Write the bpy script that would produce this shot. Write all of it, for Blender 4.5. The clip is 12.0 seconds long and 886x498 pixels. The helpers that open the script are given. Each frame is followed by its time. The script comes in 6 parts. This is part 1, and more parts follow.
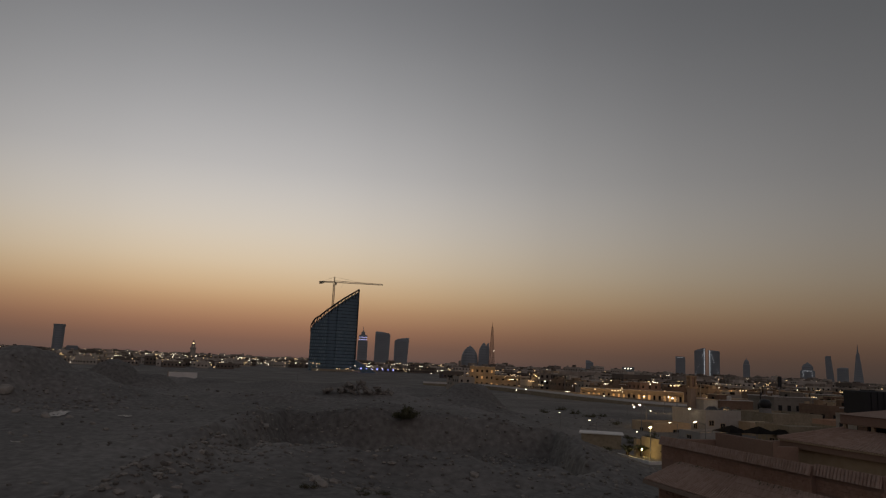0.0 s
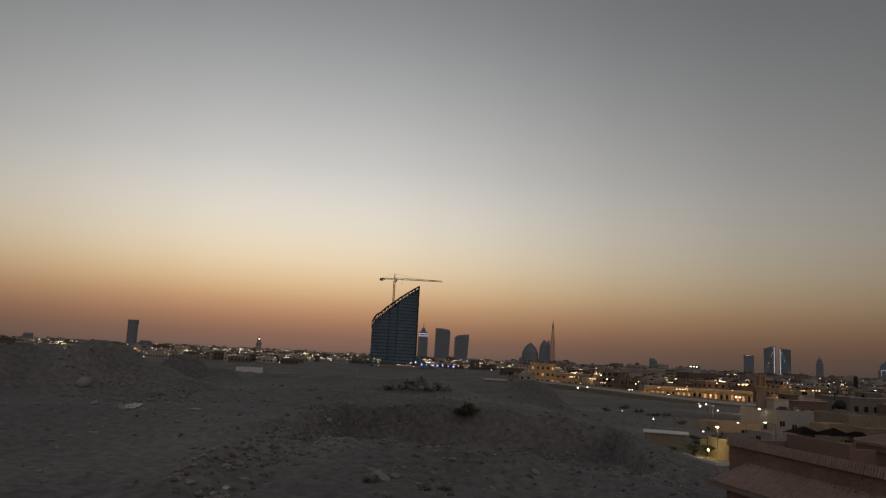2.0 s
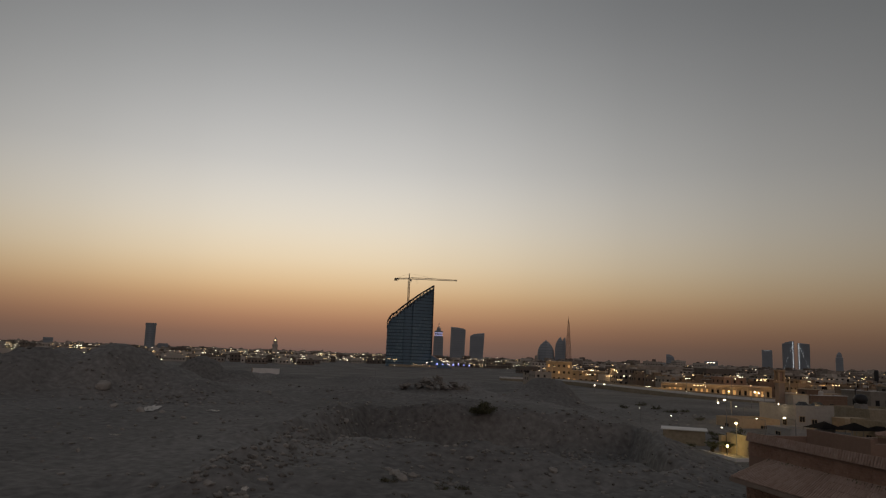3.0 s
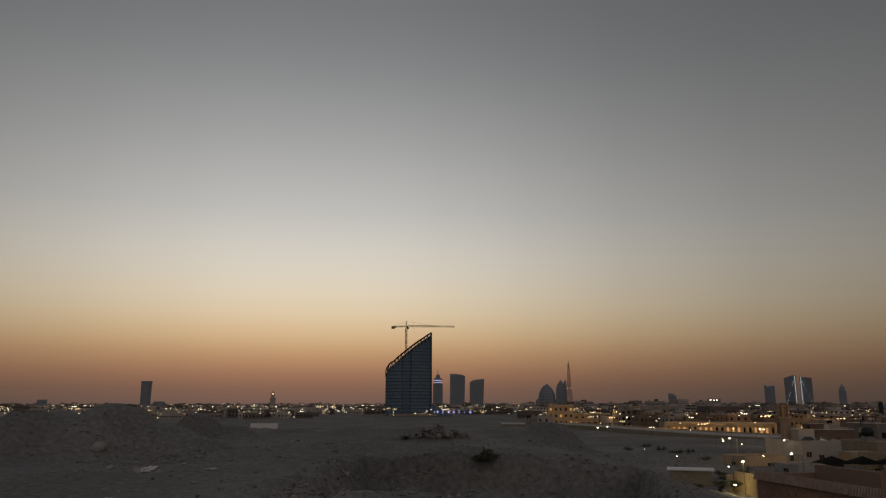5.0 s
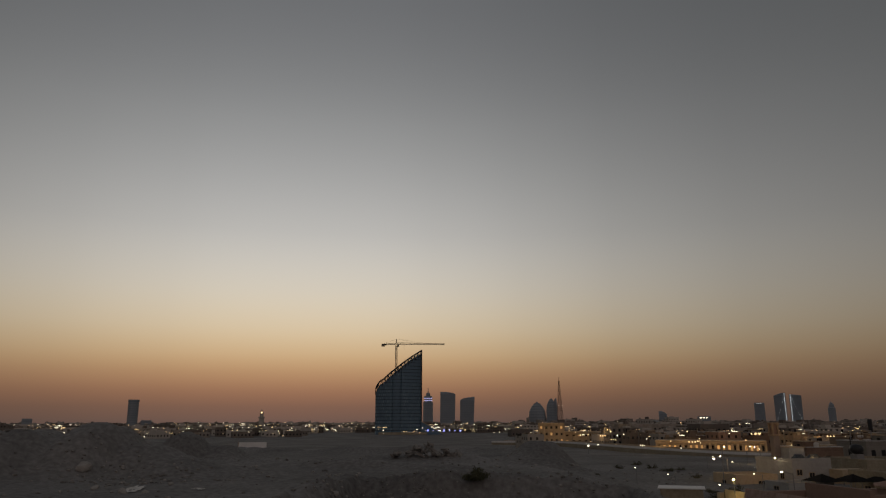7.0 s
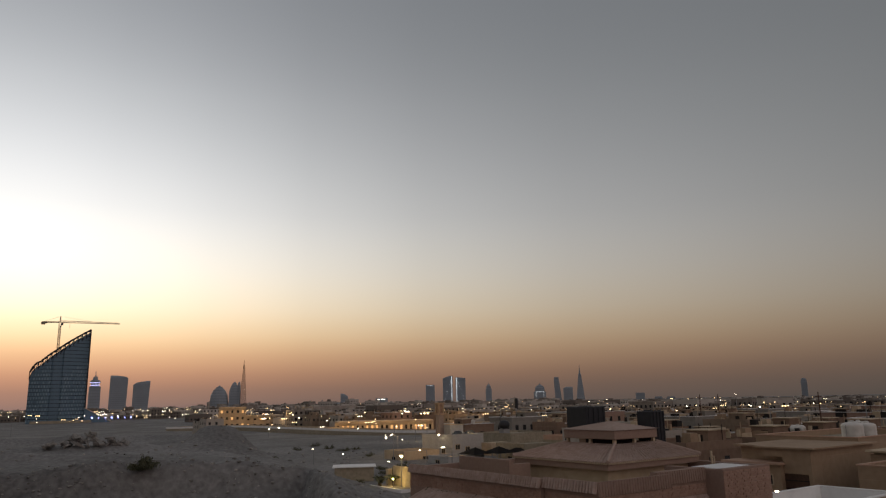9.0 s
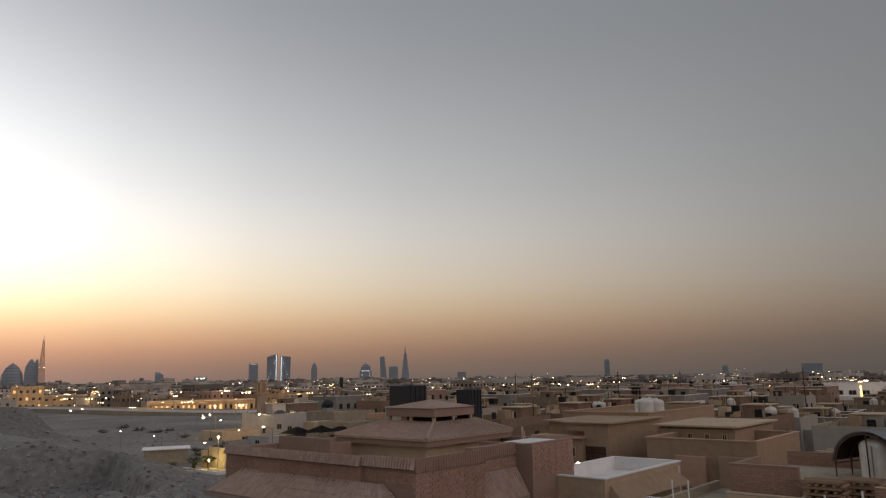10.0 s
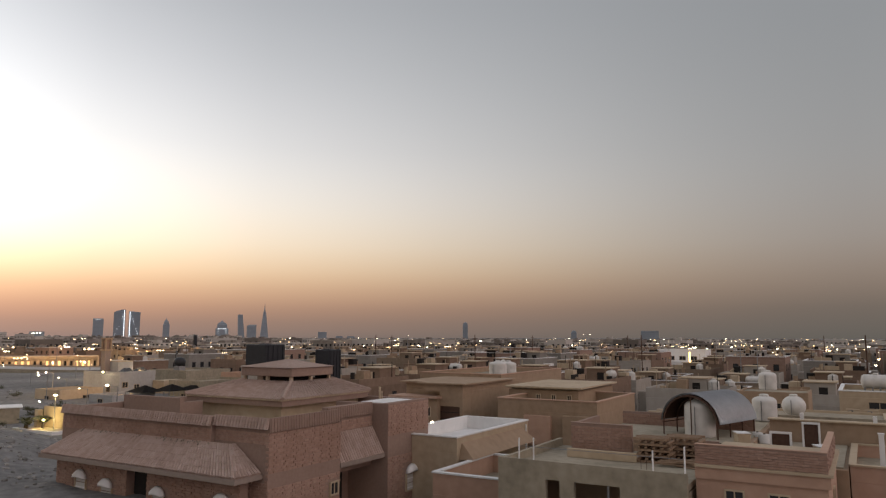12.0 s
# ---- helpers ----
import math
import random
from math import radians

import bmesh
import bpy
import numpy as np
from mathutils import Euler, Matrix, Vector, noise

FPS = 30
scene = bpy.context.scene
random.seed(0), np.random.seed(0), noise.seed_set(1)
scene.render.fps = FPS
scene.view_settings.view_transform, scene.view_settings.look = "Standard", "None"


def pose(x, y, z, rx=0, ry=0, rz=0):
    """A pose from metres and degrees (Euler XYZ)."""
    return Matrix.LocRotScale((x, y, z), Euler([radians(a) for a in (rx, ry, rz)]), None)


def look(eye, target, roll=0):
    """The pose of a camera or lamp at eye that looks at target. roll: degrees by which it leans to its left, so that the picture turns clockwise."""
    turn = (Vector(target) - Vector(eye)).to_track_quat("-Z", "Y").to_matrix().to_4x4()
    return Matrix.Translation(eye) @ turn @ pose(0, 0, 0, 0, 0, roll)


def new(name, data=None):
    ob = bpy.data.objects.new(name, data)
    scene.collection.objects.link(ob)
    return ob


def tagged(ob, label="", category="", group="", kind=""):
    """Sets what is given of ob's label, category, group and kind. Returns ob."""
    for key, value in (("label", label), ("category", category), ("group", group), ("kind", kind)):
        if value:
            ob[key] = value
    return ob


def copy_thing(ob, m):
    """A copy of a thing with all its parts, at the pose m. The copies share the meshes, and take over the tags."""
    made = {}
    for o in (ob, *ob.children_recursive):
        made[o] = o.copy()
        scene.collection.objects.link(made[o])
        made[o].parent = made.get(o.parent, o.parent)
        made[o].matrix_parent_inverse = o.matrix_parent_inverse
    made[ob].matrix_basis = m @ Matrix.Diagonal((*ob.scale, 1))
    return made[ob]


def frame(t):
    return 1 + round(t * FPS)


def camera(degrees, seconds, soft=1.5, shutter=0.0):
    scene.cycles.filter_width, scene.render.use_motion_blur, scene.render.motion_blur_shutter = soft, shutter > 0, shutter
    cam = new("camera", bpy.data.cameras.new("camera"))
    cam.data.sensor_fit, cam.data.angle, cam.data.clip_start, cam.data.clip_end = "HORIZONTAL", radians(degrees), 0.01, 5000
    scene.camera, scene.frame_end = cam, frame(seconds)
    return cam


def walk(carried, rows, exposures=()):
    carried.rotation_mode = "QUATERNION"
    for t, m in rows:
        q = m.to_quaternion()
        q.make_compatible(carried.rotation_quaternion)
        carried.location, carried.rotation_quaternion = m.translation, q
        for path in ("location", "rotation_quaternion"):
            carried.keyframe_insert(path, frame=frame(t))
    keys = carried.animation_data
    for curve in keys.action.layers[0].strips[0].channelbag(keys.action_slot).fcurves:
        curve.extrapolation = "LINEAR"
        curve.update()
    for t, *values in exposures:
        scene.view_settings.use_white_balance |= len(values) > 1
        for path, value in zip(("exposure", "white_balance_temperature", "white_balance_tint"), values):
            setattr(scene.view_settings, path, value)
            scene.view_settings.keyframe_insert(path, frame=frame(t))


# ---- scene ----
# The lens and the turn of a camera held at one spot on a flat roof: yaw to the left, pitch up, roll, in degrees.
EYE = (0.0, 0.0, 13.5)
cam = camera(63.29, 12.0, soft=1.25)


SWAY = Vector((0.46, 0.25, 0.0))  # half a step taken to the right while turning


def held(t, yaw, pitch, roll):
    y, p = radians(yaw), radians(pitch)
    ahead = Vector((-math.sin(y) * math.cos(p), math.cos(y) * math.cos(p), math.sin(p)))
    f = min(1.0, max(0.0, (t - 6.7) / 4.3))
    eye = Vector(EYE) + SWAY * (f * f * (3 - 2 * f))
    return look(eye, eye + ahead * 10, roll)


walk(cam, [(t, held(t, y, p, r)) for t, y, p, r in (
    (0.0, 4.191, 8.957, 2.502), (0.5, 6.231, 8.771, 2.659), (1.0, 7.290, 8.693, 2.852), (1.5, 8.191, 8.621, 2.865),
    (2.0, 8.967, 8.470, 2.881), (2.5, 9.810, 8.274, 2.702), (4.3, 9.602, 10.146, 0.584), (4.5, 9.516, 10.929, 0.390),
    (5.0, 9.782, 12.036, 0.006), (5.5, 10.516, 12.782, -0.093), (6.0, 11.353, 13.178, -0.069), (6.5, 11.112, 13.385, -0.169),
    (6.7, 10.624, 13.458, -0.147), (8.5, -8.694, 12.623, -0.827), (9.0, -15.455, 11.885, -1.112), (9.5, -22.438, 10.848, -1.271),
    (10.0, -29.003, 10.019, -1.075), (10.5, -34.200, 9.133, -0.406), (11.0, -37.485, 8.257, 0.038), (11.5, -39.165, 7.576, 0.144),
    (12.0, -39.743, 6.893, 0.095))],
    exposures=((0.0, -0.2, 6500, 13), (0.5, -0.15, 6500, 13), (1.5, 0.05, 6500, 11), (2.5, 0.1, 6550, 10), (4.5, -0.04, 6600, 10), (5.5, -0.06, 6600, 10), (6.0, -0.16, 6600, 10), (6.7, -0.18, 6600, 10), (8.3, 0.45, 6430, 10),
               (8.5, 0.6, 6400, 10), (9.0, 0.88, 6380, 10.5), (9.5, 1.17, 6380, 11), (10.5, 1.55, 6380, 11), (11.0, 1.75, 6390, 11.5), (12.0, 1.88, 6400, 12)))

# ---- dusk sky: the sun is down, the afterglow lies low ahead to the left ----
GLOW_AZ = -20.0


def ramp(nt, stops, mode="LINEAR"):
    n = nt.nodes.new("ShaderNodeValToRGB")
    n.color_ramp.interpolation = mode
    e = n.color_ramp.elements
    while len(e) < len(stops):
        e.new(0.5)
    for i, (p, c) in enumerate(stops):
        e[i].position = p
        e[i].color = (*c, 1) if len(c) == 3 else c
    return n


def math_node(nt, op, a, b=None):
    n = nt.nodes.new("ShaderNodeMath")
    n.operation = op
    for i, v in enumerate((a, b)):
        if v is None:
            continue
        if isinstance(v, (int, float)):
            n.inputs[i].default_value = v
        else:
            nt.links.new(v, n.inputs[i])
    return n.outputs[0]


def build_world():
    w = bpy.data.worlds.new("dusk_sky")
    scene.world = w
    w.use_nodes = True
    nt = w.node_tree
    nt.nodes.clear()
    out, bg = nt.nodes.new("ShaderNodeOutputWorld"), nt.nodes.new("ShaderNodeBackground")
    tc, sep = nt.nodes.new("ShaderNodeTexCoord"), nt.nodes.new("ShaderNodeSeparateXYZ")
    nt.links.new(tc.outputs["Generated"], sep.inputs[0])
    x, y, z = sep.outputs
    flat = math_node(nt, "SQRT", math_node(nt, "ADD", math_node(nt, "MULTIPLY", x, x), math_node(nt, "ADD", math_node(nt, "MULTIPLY", y, y), 1e-5)))
    g = radians(GLOW_AZ)
    dot = math_node(nt, "ADD", math_node(nt, "MULTIPLY", x, math.sin(g)), math_node(nt, "MULTIPLY", y, math.cos(g)))
    near = math_node(nt, "DIVIDE", dot, flat)
    side = ramp(nt, SKY_SIDE, "B_SPLINE")
    nt.links.new(near, side.inputs[0])
    glow, off = ramp(nt, SKY_GLOW, "B_SPLINE"), ramp(nt, SKY_OFF, "B_SPLINE")
    up = math_node(nt, "SQRT", math_node(nt, "MAXIMUM", z, 0.0))
    nt.links.new(up, glow.inputs[0])
    nt.links.new(up, off.inputs[0])
    mix = nt.nodes.new("ShaderNodeMix")
    mix.data_type = "RGBA"
    nt.links.new(side.outputs[0], mix.inputs[0])
    nt.links.new(off.outputs[0], mix.inputs[6])
    nt.links.new(glow.outputs[0], mix.inputs[7])
    behind, back = ramp(nt, [(0.0, (1,) * 3), (0.35, (0.65,) * 3), (0.72, (0,) * 3), (1.0, (0,) * 3)], "B_SPLINE"), ramp(nt, SKY_BACK, "B_SPLINE")
    nt.links.new(math_node(nt, "ADD", near, 1.0), behind.inputs[0])
    nt.links.new(up, back.inputs[0])
    mix2 = nt.nodes.new("ShaderNodeMix")
    mix2.data_type = "RGBA"
    nt.links.new(behind.outputs[0], mix2.inputs[0])
    nt.links.new(mix.outputs[2], mix2.inputs[6])
    nt.links.new(back.outputs[0], mix2.inputs[7])
    # faint clear-sky scattering with the sun on the horizon
    sky = nt.nodes.new("ShaderNodeTexSky")
    sky.sky_type, sky.sun_disc, sky.sun_elevation, sky.sun_rotation = "NISHITA", False, radians(-2.0), radians(GLOW_AZ)
    dim = nt.nodes.new("ShaderNodeVectorMath")
    dim.operation = "SCALE"
    dim.inputs[3].default_value = 0.02
    nt.links.new(sky.outputs[0], dim.inputs[0])
    add = nt.nodes.new("ShaderNodeVectorMath")
    nt.links.new(mix2.outputs[2], add.inputs[0])
    nt.links.new(dim.outputs[0], add.inputs[1])
    nt.links.new(add.outputs[0], bg.inputs[0])
    bg.inputs[1].default_value = 1.0
    nt.links.new(bg.outputs[0], out.inputs[0])


def srgb(r, g, b, k=1.0):
    return tuple(k * ((v / 255 / 12.92) if v <= 10 else ((v / 255 + 0.055) / 1.055) ** 2.4) for v in (r, g, b))


def el(deg):
    return math.sqrt(math.sin(radians(deg)))


def tone(r, g, b, k=1.0):
    """A sky colour, a touch cooler than named."""
    c = srgb(r, g, b, k)
    return c[0] * 0.965, c[1], c[2] * 1.05


SKY_SIDE = [(0.0, (0,) * 3), (0.25, (0.05,) * 3), (0.50, (0.16,) * 3), (0.70, (0.25,) * 3), (0.83, (0.38,) * 3), (0.91, (0.56,) * 3), (0.955, (0.74,) * 3), (0.985, (0.90,) * 3), (1.0, (1,) * 3)]
SKY_GLOW = [(0.0, tone(113, 90, 80)), (el(1), tone(128, 97, 81)), (el(2.2), tone(159, 114, 88)), (el(3.6), tone(192, 147, 107)), (el(5), tone(216, 179, 133)),
            (el(7), tone(230, 206, 169)), (el(10), tone(227, 215, 195)), (el(14.5), tone(202, 198, 192)), (el(23), tone(147, 146, 144)),
            (el(32), tone(110, 110, 110)), (el(50), tone(98, 99, 102)), (1.0, tone(98, 99, 103))]
K_OFF = 0.265
SKY_OFF = [(0.0, tone(100, 95, 86, K_OFF)), (el(2), tone(110, 102, 92, K_OFF)), (el(4), tone(136, 120, 106, K_OFF)), (el(7), tone(152, 141, 130, K_OFF)), (el(13), tone(155, 153, 148, K_OFF)),
           (el(27), tone(140, 141, 139, K_OFF)), (el(50), tone(152, 154, 158, K_OFF)), (1.0, tone(168, 170, 176, K_OFF))]
# the pale rosy band opposite the sunset, behind the camera
SKY_BACK = [(0.0, srgb(80, 74, 80)), (el(4), srgb(126, 112, 116)), (el(10), srgb(167, 144, 137)), (el(22), srgb(166, 155, 149)), (el(50), srgb(126, 125, 128)), (1.0, srgb(100, 101, 104))]
build_world()


# ---- materials ----
def material(name, colours, rough=0.85, metal=0.0, grain=3.0, stain=0.25, bump=0.3, depth=0.02, vary=0.0, island=False, spec=0.3, glass=False):
    """Blend of two colours by two sizes of noise (metres), with relief; vary shifts the value from object to object."""
    m = bpy.data.materials.new(name)
    m.use_nodes = True
    nt = m.node_tree
    b = nt.nodes["Principled BSDF"]
    b.inputs["Roughness"].default_value, b.inputs["Metallic"].default_value = rough, metal
    b.inputs["Specular IOR Level"].default_value = spec
    tc = nt.nodes.new("ShaderNodeTexCoord")
    fine, broad = nt.nodes.new("ShaderNodeTexNoise"), nt.nodes.new("ShaderNodeTexNoise")
    for n, s in ((fine, grain), (broad, stain)):
        n.inputs["Scale"].default_value = s
        n.inputs["Detail"].default_value = 5
        nt.links.new(tc.outputs["Object"], n.inputs["Vector"])
    f = math_node(nt, "ADD", math_node(nt, "MULTIPLY", fine.outputs["Fac"], 0.5), math_node(nt, "MULTIPLY", broad.outputs["Fac"], 0.5))
    if vary:
        if island:
            r = nt.nodes.new("ShaderNodeNewGeometry").outputs["Random Per Island"]
        else:
            r = nt.nodes.new("ShaderNodeObjectInfo").outputs["Random"]
        f = math_node(nt, "ADD", f, math_node(nt, "MULTIPLY", math_node(nt, "SUBTRACT", r, 0.5), vary))
    n = len(colours)
    c = ramp(nt, [(0.25 + 0.5 * i / max(1, n - 1), col) for i, col in enumerate(colours)])
    nt.links.new(f, c.inputs[0])
    nt.links.new(c.outputs[0], b.inputs["Base Color"])
    if bump:
        bm_ = nt.nodes.new("ShaderNodeBump")
        bm_.inputs["Strength"].default_value, bm_.inputs["Distance"].default_value = bump, depth
        nt.links.new(fine.outputs["Fac"], bm_.inputs["Height"])
        nt.links.new(bm_.outputs[0], b.inputs["Normal"])
    return m


def glowing(name, colour, strength, sampled=False):
    m = bpy.data.materials.new(name)
    m.use_nodes = True
    b = m.node_tree.nodes["Principled BSDF"]
    b.inputs["Base Color"].default_value = (*colour, 1)
    b.inputs["Emission Color"].default_value = (*colour, 1)
    b.inputs["Emission Strength"].default_value = strength
    m.cycles.emission_sampling = "FRONT" if sampled else "NONE"
    return m


M = {
    "sand": material("desert_soil", [(0.078, 0.076, 0.073), (0.188, 0.182, 0.173), (0.32, 0.31, 0.295)], 0.95, grain=1.3, stain=0.045, bump=0.8, depth=0.25, spec=0.1),
    "stone": material("limestone", [(0.14, 0.133, 0.122), (0.23, 0.218, 0.20), (0.34, 0.322, 0.295)], 0.95, grain=2.5, stain=0.5, bump=0.6, depth=0.08, vary=0.5, island=True, spec=0.1),
    "asphalt": material("asphalt", [(0.04, 0.04, 0.04), (0.07, 0.065, 0.06)], 0.85, grain=3, stain=0.1),
    "concrete": material("raw_concrete", [(0.180, 0.156, 0.111), (0.300, 0.259, 0.190), (0.396, 0.346, 0.264)], 0.9, grain=2.2, stain=0.35, bump=0.25),
    "white": material("white_paint", [(0.62, 0.61, 0.59), (0.80, 0.79, 0.77)], 0.6, grain=2, stain=0.4, bump=0.1),
    "cream": material("cream_render", [(0.34, 0.264, 0.176), (0.44, 0.346, 0.238), (0.51, 0.413, 0.29)], 0.85, grain=2, stain=0.3, bump=0.15),
    "tan": material("tan_render", [(0.242, 0.170, 0.108), (0.320, 0.228, 0.151), (0.378, 0.277, 0.188)], 0.88, grain=2, stain=0.3, bump=0.15),
    "pink": material("pinkish_render", [(0.352, 0.219, 0.155), (0.438, 0.283, 0.202), (0.502, 0.341, 0.249)], 0.88, grain=1.8, stain=0.3, bump=0.15),
    "town_a": material("town_render_sand", [(0.163, 0.119, 0.083), (0.224, 0.168, 0.120), (0.271, 0.211, 0.155)], 0.9, grain=1.2, stain=0.12, bump=0.1, vary=0.15),
    "town_b": material("town_render_brown", [(0.13, 0.085, 0.06), (0.20, 0.135, 0.095), (0.26, 0.18, 0.13)], 0.9, grain=1.2, stain=0.12, bump=0.1, vary=0.15),
    "town_c": material("town_render_pale", [(0.267, 0.237, 0.198), (0.344, 0.310, 0.267), (0.404, 0.370, 0.327)], 0.9, grain=1.2, stain=0.12, bump=0.1, vary=0.15),
    "town_d": material("town_render_grey", [(0.155, 0.142, 0.120), (0.224, 0.206, 0.181), (0.275, 0.258, 0.228)], 0.9, grain=1.2, stain=0.12, bump=0.1, vary=0.15),
    "town_e": material("town_render_rose", [(0.206, 0.129, 0.095), (0.267, 0.176, 0.133), (0.318, 0.219, 0.172)], 0.9, grain=1.2, stain=0.12, bump=0.1, vary=0.15),
    "far": material("far_render", [(0.146, 0.125, 0.107), (0.232, 0.202, 0.172), (0.318, 0.280, 0.241), (0.430, 0.396, 0.353)], 0.9, grain=0.5, stain=0.05, bump=0.0, vary=1.2, island=True),
    "brick": material("brick_facing", [(0.232, 0.140, 0.100), (0.314, 0.198, 0.148), (0.397, 0.267, 0.206)], 0.9, grain=5, stain=0.4, bump=0.4, depth=0.015, vary=0.12, island=True),
    "mortar": material("brick_bed", [(0.227, 0.150, 0.116), (0.309, 0.218, 0.172)], 0.95, grain=6, stain=0.5, bump=0.3),
    "tile": material("clay_roof_tile", [(0.291, 0.207, 0.166), (0.378, 0.278, 0.230), (0.446, 0.343, 0.291)], 0.85, grain=4, stain=0.4, bump=0.2, vary=0.22, island=True),
    "shingle": material("roof_shingle", [(0.281, 0.197, 0.155), (0.359, 0.263, 0.214), (0.417, 0.318, 0.268)], 0.9, grain=4, stain=0.3, bump=0.3, vary=0.3, island=True),
    "fascia": material("grey_fascia", [(0.22, 0.17, 0.14), (0.30, 0.24, 0.20)], 0.8),
    "dark": material("dark_void", [(0.015, 0.013, 0.012), (0.03, 0.026, 0.023)], 0.9, bump=0),
    "glass": material("window_glass", [(0.02, 0.022, 0.025), (0.04, 0.042, 0.045)], 0.12, bump=0, spec=0.6),
    "black": material("black_plastic", [(0.015, 0.016, 0.02), (0.03, 0.032, 0.036)], 0.5, bump=0.1),
    "tank": material("white_fibreglass", [(0.42, 0.40, 0.37), (0.58, 0.56, 0.52), (0.68, 0.66, 0.62)], 0.5, grain=1.5, stain=0.8, bump=0.05),
    "sheet": material("galvanised_sheet", [(0.40, 0.41, 0.42), (0.55, 0.56, 0.57)], 0.45, metal=0.5, grain=4, stain=0.8, bump=0.1),
    "rust": material("rusted_steel", [(0.05, 0.028, 0.02), (0.11, 0.06, 0.04)], 0.85, grain=6, stain=1),
    "steel": material("grey_steel", [(0.20, 0.20, 0.20), (0.30, 0.30, 0.30)], 0.5, metal=0.6, bump=0),
    "wood": material("weathered_boards", [(0.20, 0.13, 0.08), (0.34, 0.24, 0.16)], 0.85, grain=6, stain=1),
    "leaf": material("dry_foliage", [(0.045, 0.05, 0.026), (0.085, 0.088, 0.048), (0.13, 0.125, 0.075)], 0.8, grain=6, stain=1, bump=0, vary=0.5, island=True),
    "bark": material("bark", [(0.06, 0.045, 0.03), (0.12, 0.09, 0.06)], 0.95),
    # Blue glass, its colour also lightened to carry the air's haze.
    "hazed_glass": material("hazed_tower_glass", [(0.085, 0.15, 0.205), (0.125, 0.20, 0.26)], 0.5, grain=0.05, stain=0.01, bump=0, spec=0.5),
    "tpanel": material("tower_panel", [(0.15, 0.235, 0.285), (0.24, 0.335, 0.385)], 0.5, grain=0.2, stain=0.03, bump=0, vary=0.6, island=True),
    "tdark": material("tower_frame", [(0.025, 0.027, 0.03), (0.045, 0.047, 0.05)], 0.7, bump=0),
    # Blue-grey haze of the distance is put into these two base colours.
    "hazed_tower": material("hazed_tower_cladding", [(0.20, 0.23, 0.26), (0.27, 0.305, 0.335)], 0.45, grain=0.05, stain=0.01, bump=0, vary=0.3),
    "hazed_band": material("hazed_tower_band", [(0.17, 0.198, 0.225), (0.23, 0.262, 0.29)], 0.35, grain=0.05, stain=0.01, bump=0),
    "warm": glowing("sodium_lamp", (1.0, 0.68, 0.33), 2.6),
    "cool": glowing("white_lamp", (1.0, 0.86, 0.62), 5.0),
    "strip": glowing("white_light_strip", (0.90, 0.96, 1.0), 0.5),
    "shop": glowing("lit_shop_window", (1.0, 0.60, 0.24), 0.33, True),
    "amber": glowing("amber_panel", (1.0, 0.55, 0.12), 2.2, True),
    "violet": glowing("violet_light", (0.62, 0.60, 1.0), 0.7),
    "blue": glowing("blue_lamp", (0.25, 0.30, 1.0), 3.0),
    "flood": glowing("yard_lamp", (1.0, 0.80, 0.50), 60.0, True),
    "blind": material("pale_window_blind", [(0.46, 0.44, 0.41), (0.58, 0.56, 0.52)], 0.7, grain=3, stain=0.6, bump=0.1),
    "chalk": material("weathered_whitewash", [(0.28, 0.272, 0.255), (0.36, 0.35, 0.33), (0.43, 0.42, 0.395)], 0.8, grain=2, stain=0.35, bump=0.15),
    "porch": glowing("porch_lamp", (1.0, 0.76, 0.28), 130.0, True),
}


# ---- mesh helpers ----
def part(name, bm, mat, parent=None, label="", smooth=False):
    """One mesh object from a bmesh, under its parent."""
    me = bpy.data.meshes.new(name)
    if smooth:
        for f in bm.faces:
            f.smooth = True
    bm.to_mesh(me)
    bm.free()
    me.materials.append(M[mat] if isinstance(mat, str) else mat)
    ob = new(name, me)
    ob.parent = parent
    if label:
        ob["label"] = label
    return ob


def raw(name, verts, faces, mat, parent=None, smooth=False):
    me = bpy.data.meshes.new(name)
    me.from_pydata(verts, [], faces)
    if smooth:
        me.shade_smooth()
    me.materials.append(M[mat])
    ob = new(name, me)
    ob.parent = parent
    return ob


def thing(name, m, label, category, group="", kind=""):
    ob = tagged(new(name), label, category, group, kind)
    ob.matrix_basis = m
    return ob


def box(bm, x0, x1, y0, y1, z0, z1, bevel=0.0):
    geo = bmesh.ops.create_cube(bm, size=1.0, matrix=Matrix.LocRotScale(((x0 + x1) / 2, (y0 + y1) / 2, (z0 + z1) / 2), None, (x1 - x0, y1 - y0, z1 - z0)))
    if bevel:
        edges = list({e for v in geo["verts"] for e in v.link_edges})
        bmesh.ops.bevel(bm, geom=edges, offset=bevel, segments=1, affect="EDGES")
    return bm


def boxes(*rows, bevel=0.0):
    bm = bmesh.new()
    for r in rows:
        box(bm, *r, bevel=bevel)
    return bm


def rod(bm, a, b, r, seg=8, r2=None):
    a, b = Vector(a), Vector(b)
    q = (b - a).to_track_quat("Z", "Y").to_matrix().to_4x4()
    bmesh.ops.create_cone(bm, cap_ends=True, segments=seg, radius1=r, radius2=r if r2 is None else r2, depth=(b - a).length, matrix=Matrix.Translation((a + b) / 2) @ q)
    return bm


def lathe(profile, seg=20, bm=None, off=(0, 0, 0)):
    bm = bm or bmesh.new()
    rings = [[bm.verts.new((off[0] + r * math.cos(2 * math.pi * k / seg), off[1] + r * math.sin(2 * math.pi * k / seg), off[2] + z)) for k in range(seg)] for r, z in profile]
    for a, b in zip(rings, rings[1:]):
        for k in range(seg):
            bm.faces.new((a[k], a[(k + 1) % seg], b[(k + 1) % seg], b[k]))
    bm.faces.new(rings[0][::-1])
    bm.faces.new(rings[-1])
    return bm


